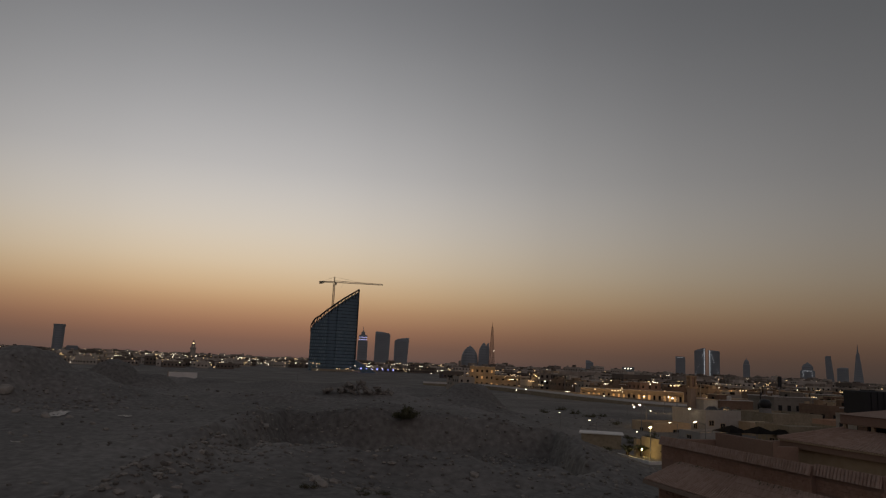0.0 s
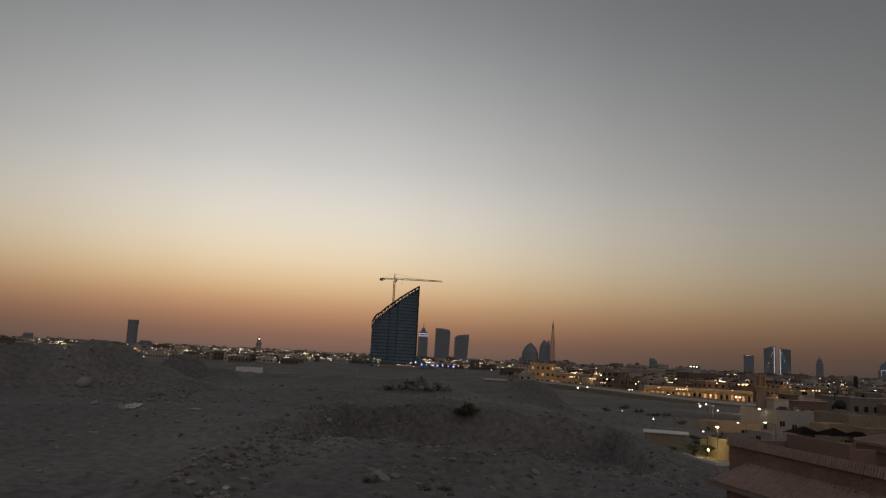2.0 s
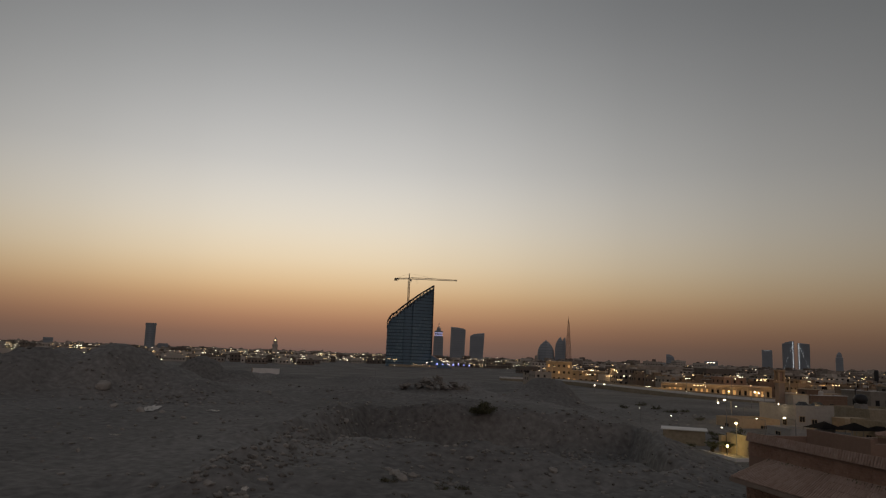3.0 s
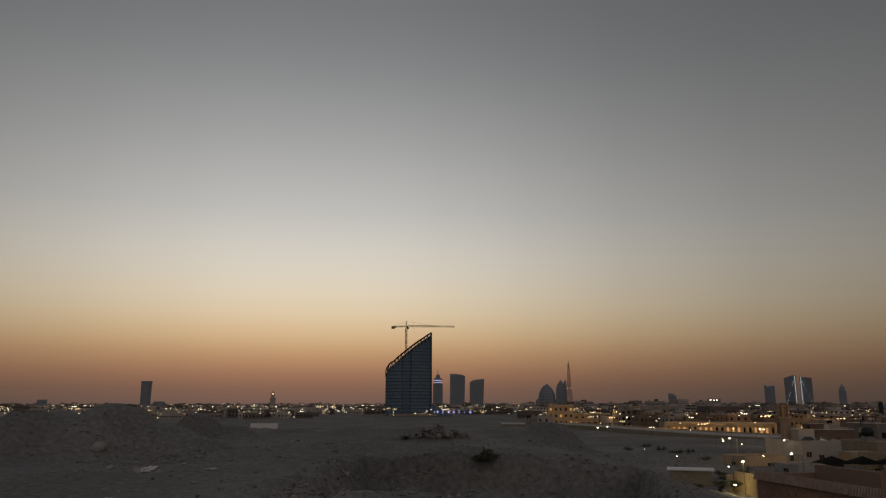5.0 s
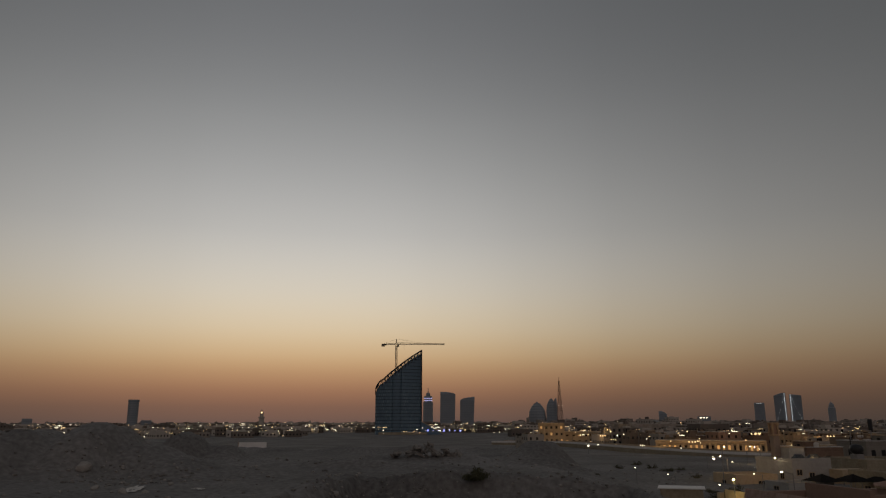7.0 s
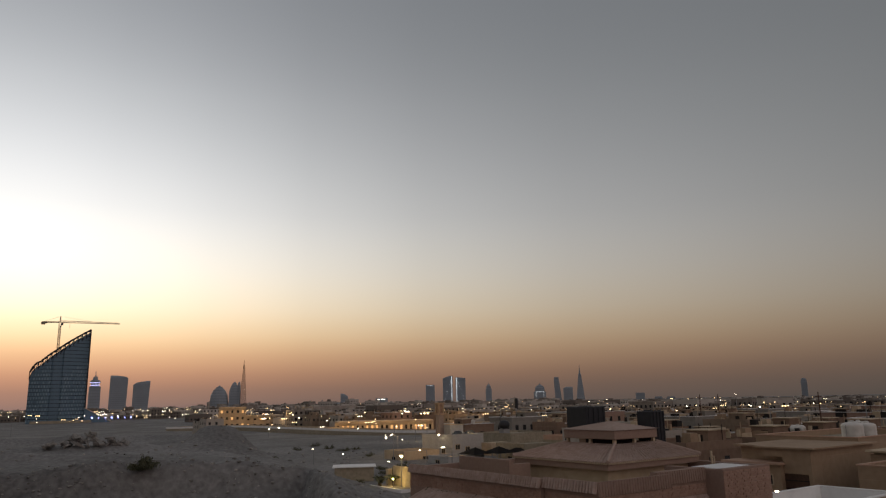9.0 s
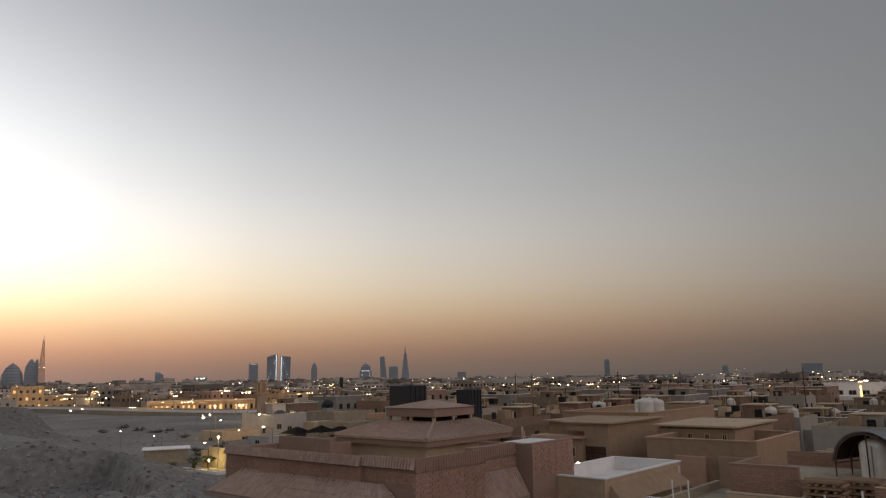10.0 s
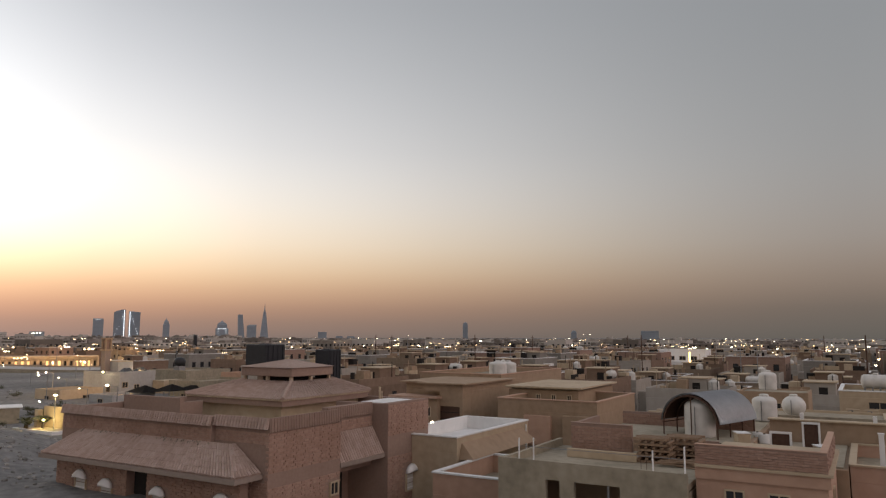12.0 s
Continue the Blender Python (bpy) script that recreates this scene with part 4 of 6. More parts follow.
# grey unfinished house
def build_concrete_house():
    h = thing("house", town(30.3, 6.45), "unfinished raw concrete house with bare window openings", "house")
    d, w = 8.3, 7.6
    part("floor_slab", boxes((0, w, 0, d, 4.2, 4.5)), "concrete", h)
    part("lower_wall", boxes((0, w, 0, d, 0, 4.2)), "concrete", h)
    zt = 7.27
    for y0, y1 in ((0, 2.72), (4.72, 5.37), (6.02, d)):
        part("pier", boxes((0, 0.25, y0, y1, 4.5, zt)), "concrete", h)
    part("back_wall", boxes((2.6, 2.8, 0.2, d - 0.2, 4.5, 7.0)), "tan", h)
    part("side_wall", boxes((0.25, w, d - 0.25, d, 4.5, zt)), "concrete", h)
    part("side_wall", boxes((0.25, w, 0, 0.25, 4.5, zt)), "concrete", h)
    part("roof_beam", boxes((0, 0.25, 0, d, zt, 7.66)), "concrete", h)
    part("roof_slab", boxes((0.25, w, 0, d, 7.35, 7.62)), "concrete", h)
    par = bmesh.new()
    box(par, 0, 0.2, 0, d, 7.66, 8.05)
    box(par, 0.2, w, d - 0.2, d, 7.62, 8.0)
    part("parapet", par, "concrete", h)
    part("window_post", boxes((0.08, 0.16, 3.2, 3.28, 4.5, zt)), "steel", h)
    for y, hgt in ((1.35, 0.8), (-0.02 + 0.1, 1.05), (6.6, 0.95), (7.3, 0.9)):
        part("rail_post", rod(bmesh.new(), (0.1, y, 8.04), (0.1, y, 8.05 + hgt), 0.035), "white", h)
    part("rail_wire", rod(bmesh.new(), (0.1, 0.1, 8.6), (0.1, 7.3, 8.6), 0.012, 5), "steel", h)
    part("rebar", rod(rod(rod(bmesh.new(), (0.5, 1.7, 7.6), (0.5, 1.72, 8.5), 0.012, 4), (0.6, 1.5, 7.6), (0.62, 1.5, 8.45), 0.012, 4), (0.4, 1.9, 7.6), (0.4, 1.92, 8.4), 0.012, 4), "rust", h)


build_concrete_house()
yw = thing("roof_wall", town(34.4, 9.6, 7.62), "yellowish plastered low wall on the concrete roof", "wall")
part("wall", boxes((0, 0.2, 0, 3.4, 0, 0.42), bevel=0.02), "cream", yw)
bw = thing("roof_wall", town(35.6, 9.9, 7.62), "dark brick wall round a roof terrace", "wall")
part("wall", boxes((0, 0.2, 0.2, 3.3, 0, 1.5), (0.2, 4.0, 3.1, 3.3, 0, 1.5)), "mortar", bw)
part("coping", boxes((-0.03, 0.23, 0.2, 3.33, 1.5, 1.55)), "mortar", bw)
brickwork(bw, "x", 0.2, 3.3, 0.02, 1.5, 0.0, seed=14)


# house with a panelled brick parapet
def build_panel_house():
    h = thing("house", town(31.0, 1.5), "pinkish house with a brick-panelled roof parapet", "house")
    w, d = 7.0, 4.75
    part("wall", boxes((0, w, 0, d, 0, 8.28), bevel=0.02), "pink", h)
    part("ledge", boxes((-0.18, w + 0.1, -0.18, d, 8.30, 8.40)), "cream", h)
    part("cornice", boxes((-0.10, 0.0, -0.1, d, 7.85, 8.29)), "pink", h)
    par = boxes((0.0, 0.22, 0.0, d, 8.40, 9.16), (0.22, w, 0.0, 0.22, 8.40, 9.16))
    part("parapet", par, "mortar", h)
    part("coping", boxes((-0.02, 0.24, -0.02, d, 9.16, 9.19), (0.24, w, -0.02, 0.24, 9.16, 9.19)), "pink", h)
    brickwork(h, "x", 0.0, d, 8.42, 9.15, 0.0, seed=21, length=0.55, high=0.095)
    brickwork(h, "y", 0.0, w, 8.42, 9.15, 0.0, seed=22, length=0.55, high=0.095)
    plain_window(h, pose(-0.003, 3.3, 6.3, 0, 0, LEFT), 0.62, 1.15)
    plain_window(h, pose(-0.003, 1.7, 6.3, 0, 0, LEFT), 0.66, 1.15)
    plain_window(h, pose(3.4, -0.003, 6.0), 0.9, 1.3)


build_panel_house()
flat_house(38.2, 51.5, 5.2, 13.2, 8.2, "tan", "tan house with a cluttered flat roof", 0.02, (), "")
flat_house(38.2, 46.4, 1.0, 5.18, 7.5, "tan", "lower tan roof with hatch doors", 0.02, (), "")
w1 = thing("roof_wall", town(46.5, -6.5, 0), "olive-brown roof wall with a broad pale coping", "wall")
part("wall", boxes((0, 0.25, 0, 11.6, 0, 8.7), bevel=0.02), "tan", w1)
part("coping", boxes((-0.15, 0.6, -0.1, 11.7, 8.7, 8.8), bevel=0.02), "cream", w1)
for yy in (6.2, 3.4, 9.8):
    part("stub_post", boxes((0.0, 0.2, yy, yy + 0.2, 8.8, 9.15)), "white", w1)
w2 = thing("roof_beam", town(51.9, -8.0, 7.98), "long grey roof beam on the cream house", "beam")
part("beam", boxes((0, 0.22, 0, 13.5, 0.28, 0.5)), "concrete", w2)
for yy in (0.2, 4.5, 9.0, 13.0):
    part("block", boxes((0, 0.22, yy, yy + 0.25, -0.1, 0.28)), "concrete", w2)
w3 = thing("roof_wall", town(44.0, 5.6, 8.2), "dark brick wall behind the curved shelter", "wall")
part("wall", boxes((0, 0.2, 0, 7.4, 0, 0.8)), "mortar", w3)
brickwork(w3, "x", 0.0, 7.4, 0.0, 0.8, 0.0, seed=31)
w4 = thing("white_post", town(43.2, -0.4, 6.9), "white-painted post on a flat roof", "post")
part("shaft", boxes((-0.12, 0.12, -0.12, 0.12, 0, 1.7), bevel=0.02), "white", w4)
part("cap", boxes((-0.15, 0.15, -0.15, 0.15, 1.7, 1.76)), "white", w4)
flat_house(38.6, 46.3, -7.5, 0.95, 7.62, "pink", "low brownish house with a pale coping", 0.7, (("x", 4.6, 4.9, 0.5, 1.7), ("x", 2.4, 4.6, 0.9, 1.2)), "cream")
flat_house(52.2, 63.0, -1.0, 10.0, 7.9, "cream", "cream house with a spherical tank on its roof", 0.25, (("x", 7.0, 5.2, 0.9, 1.2),), "")
hh = flat_house(70.0, 80.0, -11.0, 2.2, 8.95, "cream", "plain cream house with a small grilled window", 0.5, (("x", 10.3, 7.6, 1.5, 0.5), ("x", 4.3, 6.6, 1.2, 1.2)), "white")
flat_house(65.0, 69.6, 4.2, 9.5, 9.0, "tan", "narrow tan stair house", 0.2, (("x", 2.0, 7.2, 0.8, 0.9),), "")
he = flat_house(53.0, 63.2, 17.6, 25.8, 8.55, "tan", "tan two-storey house with a corner parapet", 0.9, (("x", 4.6, 6.1, 1.0, 0.75), ("x", 1.4, 5.9, 0.9, 1.0), ("x", 7.0, 5.9, 0.9, 1.0)), "pink")
part("bay", boxes((-0.45, -0.001, 0.4, 2.6, 5.2, 7.5), bevel=0.03), "tan", he)
part("bay", boxes((-0.40, -0.001, 3.6, 5.8, 5.2, 7.4), bevel=0.03), "pink", he)
hu = flat_house(58.5, 68.0, 21.0, 27.4, 9.0, "tan", "tan upper house with a long flat eave and slit windows", 0.1, (("x", 0.8, 8.0, 0.3, 0.5), ("x", 2.2, 8.0, 0.3, 0.5), ("x", 3.6, 7.9, 0.3, 0.6), ("x", 4.9, 8.0, 0.2, 0.4)), "cream")
part("eave", boxes((-0.5, 9.6, -0.4, 6.5, 9.09, 9.22)), "cream", hu)
hf = flat_house(57.5, 66.0, 30.6, 37.5, 9.15, "tan", "tan house with a dark garage door and a lower wing", 0.5, (("x", 5.6, 6.9, 0.9, 0.8),), "pink")
part("porch_side", boxes((-1.6, -0.002, 0.0, 0.3, 0, 8.6)), "tan", hf)
part("porch_head", boxes((-1.6, -0.002, 0.3, 2.3, 7.35, 8.6)), "tan", hf)
part("garage_door", boxes((-1.5, -1.4, 0.3, 2.3, 0, 7.35)), "rust", hf, "dark brown panelled garage door")
for zz in (5.0, 5.6, 6.2, 6.8):
    part("door_rail", boxes((-1.53, -1.5, 0.3, 2.3, zz, zz + 0.06)), "dark", hf)
part("side_wing", boxes((-2.0, -0.002, 2.3, 6.9, 0, 8.0), bevel=0.03), "tan", hf)
part("wing_roof", boxes((-2.4, -0.002, 2.1, 7.3, 8.0, 8.16)), "pink", hf)
plain_window(hf, pose(-2.003, 5.4, 6.5, 0, 0, LEFT), 1.0, 0.9)
plain_window(hf, pose(-2.003, 3.4, 6.5, 0, 0, LEFT), 0.7, 0.7)
part("eave", boxes((-1.9, 8.7, -0.4, 4.6, 9.24, 9.36), (-0.6, 8.7, 4.6, 7.2, 9.24, 9.36)), "tan", hf)
part("upper_front", boxes((-1.6, -0.003, 0.0, 4.2, 8.6, 9.23)), "tan", hf)
flat_house(65.5, 82.0, 31.5, 41.0, 9.65, "tan", "long tan house with a plain parapet", 0.6, (("y", 4.0, 7.4, 0.9, 0.9), ("x", 5.0, 7.6, 0.9, 0.9)), "pink")


# ---- tanks, shelter and clutter on the roofs ----
def round_tank(a, b, z, r, hgt, label, ball=False):
    t = thing("water_tank", town(a, b, z), label, "water tank", "white water tanks")
    if ball:
        prof = [(0.25 * r, 0.0)] + [(r * math.cos(f), 0.12 + r * 0.9 + r * 0.9 * math.sin(f)) for f in np.linspace(-1.35, 1.3, 12)]
    else:
        prof = [(r * 0.97, 0.0), (r, 0.06)] + [(r * (1 + 0.012 * (k % 2)), 0.06 + (hgt * 0.78 - 0.06) * k / 10) for k in range(1, 11)] + [(r * math.cos(f), hgt * 0.78 + hgt * 0.19 * math.sin(f)) for f in (0.3, 0.6, 0.9, 1.2, 1.4)]
    part("body", lathe(prof, 24), "tank", t, smooth=True)
    topz = prof[-1][1]
    part("lid", lathe([(0.28, topz - 0.03), (0.28, topz + 0.08), (0.22, topz + 0.13)], 14), "tank", t)
    part("pipe", rod(bmesh.new(), (-r - 0.05, 0.1, 0.0), (-r - 0.05, 0.1, hgt * 0.8), 0.03, 6), "steel", t)
    return t


def lying_tank(a, b, z, r, length, label, turn=90.0):
    t = thing("water_tank", town(a, b, z, turn), label, "water tank", "white water tanks")
    bm = lathe([(0.15 * r, -length / 2)] + [(r * math.sin(f), -length / 2 + 0.25 * (1 - math.cos(f))) for f in (0.5, 1.0, 1.57)] + [(r * (1 + 0.02 * (k % 2)), -length / 2 + 0.3 + (length - 0.6) * k / 8) for k in range(9)] + [(r * math.sin(f), length / 2 - 0.25 * (1 - math.cos(f))) for f in (1.57, 1.0, 0.5)] + [(0.15 * r, length / 2)], 18)
    bmesh.ops.transform(bm, matrix=pose(0, 0, r + 0.25, 0, 90, 0), verts=bm.verts)
    part("body", bm, "tank", t, smooth=True)
    for k in range(4):
        x = -length / 2 + (k + 0.5) * length / 4
        part("foot", boxes((x - 0.07, x + 0.07, -r * 0.8, r * 0.8, 0, 0.42)), "steel", t)
    part("lid", lathe([(0.22, 2 * r + 0.22), (0.22, 2 * r + 0.36), (0.15, 2 * r + 0.40)], 12), "tank", t)
    return t


round_tank(40.6, 7.85, 8.24, 0.78, 2.0, "white upright tank under the curved shelter")
round_tank(49.7, 5.7, 8.3, 0.72, 1.55, "white upright tank on a flat roof")
round_tank(57.8, 4.7, 7.75, 0.80, 1.6, "white ball-shaped tank on a flat roof", True)
round_tank(66.6, 7.3, 9.1, 0.70, 1.5, "white upright tank on the stair house")
lying_tank(76.5, -0.6, 8.6, 0.62, 2.4, "white lying tank on the plain cream house")
round_tank(72.0, 35.0, 9.2, 0.95, 1.6, "greyish tank on the long tan house")
round_tank(73.9, 34.6, 9.2, 0.85, 1.5, "greyish tank on the long tan house")


def build_shelter():
    """Half-round corrugated sheet roof on bent pipe ribs."""
    s = thing("curved_shelter", town(39.9, 8.25, 8.22, -17.0), "half-round corrugated metal shelter on rusty ribs", "shelter")
    r, spring, length = 1.64, 0.68, 4.3

    def arc(f, rad):
        return rad * math.cos(f), spring + rad * 0.97 * math.sin(f)

    bm = bmesh.new()
    rows = []
    n_a, n_l = 14, 64
    for i in range(n_a + 1):
        f = math.pi * (0.02 + 0.96 * i / n_a)
        rows.append([bm.verts.new((length * k / n_l, *arc(f, r + 0.03 * math.cos(k * math.pi / 2)))) for k in range(n_l + 1)])
    for a, b in zip(rows, rows[1:]):
        for k in range(n_l):
            bm.faces.new((a[k], a[k + 1], b[k + 1], b[k]))
    bmesh.ops.solidify(bm, geom=bm.faces[:], thickness=0.015)
    part("sheet_roof", bm, "sheet", s, "corrugated galvanised sheet", smooth=True)
    # Added inner skin: rust colour, dark also for the shade under the arch.
    lining = bmesh.new()
    inner = [[lining.verts.new((x_, *arc(math.pi * (0.03 + 0.94 * i / 14), r - 0.055))) for x_ in (0.01, length - 0.01)] for i in range(15)]
    for a, b in zip(inner, inner[1:]):
        lining.faces.new((a[0], b[0], b[1], a[1]))
    bmesh.ops.solidify(lining, geom=lining.faces[:], thickness=0.01)
    part("shade_lining", lining, "rust", s, "rusty underside, darkened for the shade within")
    for x in (0.03, 1.42, 2.82, 4.22):
        rib = bmesh.new()
        pts = [(x, *arc(math.pi * k / 12, r - 0.12)) for k in range(13)]
        for p, q in zip(pts, pts[1:]):
            rod(rib, p, q, 0.05, 6)
        rod(rib, (x, r - 0.12, 0), pts[0], 0.04, 6)
        rod(rib, (x, -r + 0.12, 0), pts[-1], 0.04, 6)
        part("rib", rib, "rust", s)
    part("prop", rod(bmesh.new(), (0.0, -0.1, 0), (0.0, -0.1, 2.2), 0.035, 6), "rust", s)
    part("side_rail", rod(bmesh.new(), (0, 1.55, spring), (length, 1.55, spring), 0.03, 6), "rust", s)


build_shelter()


def pallet_pile(a, b, z):
    p = thing("board_pile", town(a, b, z), "stack of weathered wooden pallets and boards", "wood pile")
    rng = random.Random(33)
    for layer in range(9):
        for k in range(5):
            zz = 0.13 * layer
            y = -0.75 + k * 0.34 + rng.uniform(-0.05, 0.05)
            if layer % 2 == 0:
                part("board", boxes((-0.06, 0.06, -0.85 + 0.02 * layer, 0.85, zz, zz + 0.1)), "wood", p).location = (-0.5 + 0.25 * k, rng.uniform(-0.1, 0.1), 0)
            else:
                part("board", boxes((-0.6, 0.6, -0.05, 0.07, zz, zz + 0.03 + 0.05)), "wood", p).location = (rng.uniform(-0.05, 0.05), y, 0)


pallet_pile(35.2, 8.9, 7.63)
pallet_pile(36.3, 7.7, 7.63)
loose = thing("board_pile", town(34.6, 7.4, 7.63, 12), "loose weathered boards and scrap on the roof", "wood pile")
for k in range(16):
    ln = 0.5 + 0.09 * ((k * 7) % 11)
    part("board", boxes((-0.05, 0.05, -ln, ln, 0, 0.035)), "wood", loose).matrix_basis = pose(-0.5 + 0.07 * k, 0.3 * math.sin(k * 2.1), 0.02 + 0.045 * (k % 6), 4 * math.sin(k), 0, (k * 37) % 70 - 35)
bw2 = thing("roof_wall", town(38.0, 6.5, 7.62), "long dark brick wall behind the board pile", "wall")
part("wall", boxes((0, 0.18, 0, 3.5, 0, 0.74)), "mortar", bw2)
brickwork(bw2, "x", 0.0, 3.5, 0.0, 0.74, 0.0, seed=41)


def door_frame(a, b, z, w, hgt, label):
    f = thing("roof_doorway", town(a, b, z), label, "doorway")
    part("jamb", boxes((-0.06, 0.06, -w / 2 - 0.1, -w / 2, 0, hgt)), "white", f)
    part("jamb", boxes((-0.06, 0.06, w / 2, w / 2 + 0.1, 0, hgt)), "white", f)
    part("lintel", boxes((-0.06, 0.06, -w / 2 - 0.1, w / 2 + 0.1, hgt, hgt + 0.1)), "white", f)
    part("shutter", boxes((-0.02, 0.02, -w / 2, w / 2, 0, hgt)), "rust", f)


door_frame(43.9, 2.8, 7.53, 0.68, 1.3, "white framed dark hatch door on the roof")
door_frame(39.8, 3.9, 7.53, 0.8, 1.2, "low white framed dark opening on the roof")


def cooler(a, b, z, turn=0.0):
    c = thing("air_conditioner", town(a, b, z, turn), "pale outdoor air-conditioning unit with a round fan", "air conditioner", "outdoor cooling units")
    part("casing", boxes((-0.17, 0.17, -0.45, 0.45, 0.08, 0.72), bevel=0.02), "cream", c)
    fan = bmesh.new()
    for k in range(16):
        f, g = 2 * math.pi * k / 16, 2 * math.pi * (k + 1) / 16
        rod(fan, (-0.19, 0.12 + 0.24 * math.cos(f), 0.40 + 0.24 * math.sin(f)), (-0.19, 0.12 + 0.24 * math.cos(g), 0.40 + 0.24 * math.sin(g)), 0.02, 5)
    part("fan_ring", fan, "steel", c)
    for k in range(3):
        f = 2 * math.pi * k / 3
        part("blade", boxes((-0.185, -0.175, 0.02, 0.22, -0.04, 0.04)), "dark", c).matrix_basis = pose(0, 0.12, 0.40, math.degrees(f), 0, 0)
    for y in (-0.35, 0.35):
        part("foot", boxes((-0.17, 0.17, y - 0.04, y + 0.04, 0, 0.08)), "steel", c)
    return c


ac = cooler(66.0, -0.1, 7.1)
for a, b, z in ((66.2, 1.2, 7.1), (45.6, 11.4, 8.22), (46.9, 11.2, 8.22)):
    copy_thing(ac, town(a, b, z))
slab = flat_house(64.2, 69.8, -3.5, 3.4, 7.1, "cream", "low cream annex with cooling units on its roof", 0.02, (), "")


def junk(a, b, z, label, kind):
    """Small odds and ends left on the flat roofs."""
    j = thing(kind, town(a, b, z, 25), label, kind.replace("_", " "))
    if kind == "plastic_drum":
        part("body", lathe([(0.27, 0), (0.29, 0.05), (0.29, 0.4), (0.31, 0.43), (0.29, 0.46), (0.29, 0.8), (0.25, 0.86)], 16), "tank", j, smooth=True)
        part("cap", lathe([(0.06, 0.86), (0.06, 0.9)], 8), "dark", j)
    else:
        part("body", boxes((-0.4, 0.4, -0.3, 0.3, 0, 0.5), bevel=0.03), "cream", j)
        part("lid", boxes((-0.43, 0.43, -0.33, 0.33, 0.5, 0.55), bevel=0.02), "white", j)


for a, b in ((42.6, 5.3), (42.0, 4.9)):
    junk(a, b, 7.53, "pale plastic drum standing on the roof", "plastic_drum")
junk(41.5, 2.2, 7.53, "pale storage box on the roof", "storage_box")
junk(39.2, 5.6, 8.22, "pale storage box against the parapet", "storage_box")


# ---- the town behind: flat-roofed houses on a street grid ----
def house_kind(k):
    """One of several house patterns; the copies share its meshes."""
    rng = random.Random(100 + k)
    w, d, top = rng.uniform(7.5, 12), rng.uniform(7, 11), (5.2, 6.4, 7.2, 7.8, 5.8, 6.8, 8.4, 6.0, 7.4, 6.6)[k]
    label = ("flat-roofed plastered town house with a roof parapet", "flat-roofed town house with a stair room on its roof", "two-storey town house with small dark windows", "low plastered town house with a stepped roof")[k % 4]
    h = thing("town_house", pose(0, 0, -200), label, "house", "houses of the town")
    par = rng.uniform(0.5, 1.2)
    town_mat = "town_" + "abcdabecab"[k]
    part("wall", boxes((0, w, 0, d, -1.5, top - par), bevel=0.03), town_mat, h)
    part("parapet", ring_wall(bmesh.new(), 0, w, 0, d, top - par + 0.002, top, 0.2), town_mat, h)
    part("roof", boxes((0.2, w - 0.2, 0.2, d - 0.2, top - par + 0.002, top - par + 0.1)), "concrete", h)
    if k % 4 != 2:
        x, y = rng.uniform(0.5, w - 4.5), rng.uniform(0.5, d - 4.5)
        st = part("stair_room", boxes((x, x + 3.8, y, y + 3.2, top - par, top + 1.1), bevel=0.03), town_mat, h)
        part("stair_roof", boxes((x - 0.2, x + 4.0, y - 0.2, y + 3.4, top + 1.1, top + 1.22)), "cream", h)
        part("stair_door", boxes((x - 0.03, x + 0.0, y + 0.8, y + 1.7, top - par + 0.1, top + 0.6)), "dark", h)
    if k % 3 == 0:
        part("coping", ring_wall(bmesh.new(), -0.08, w + 0.08, -0.08, d + 0.08, top, top + 0.1, 0.35), "white", h)
    if k % 3 == 1:
        x = rng.uniform(0, w - 5)
        part("front_wing", boxes((x, x + 5, -1.6, -0.001, -1.5, top - 1.6), bevel=0.03), town_mat, h)
    n = 0
    for storey in (1,):
        z = top - par - 2.1
        for f in np.arange(1.6, w - 1.2, rng.uniform(2.4, 3.4)):
            part("window", boxes((f - 0.5, f + 0.5, -0.04, 0.03, z, z + 1.25)), "glass", h)
            n += 1
        for f in np.arange(1.6, d - 1.2, rng.uniform(2.6, 3.8)):
            part("window", boxes((-0.04, 0.03, f - 0.5, f + 0.5, z, z + 1.25)), "glass", h)
    return h, w, d, top


def way_off(x, y):
    """Distance from the elevated road's line."""
    best = 1e9
    for p, q in zip(ROUTE, ROUTE[1:]):
        p, q, o = Vector(p[:2]), Vector(q[:2]), Vector((x, y))
        s = max(0, min(1, (o - p).dot(q - p) / (q - p).length_squared))
        best = min(best, (p + (q - p) * s - o).length)
    return best


def town_xy(a, b):
    c, s = math.cos(radians(TURN)), math.sin(radians(TURN))
    return a * c - b * s + SWAY.x, a * s + b * c + SWAY.y


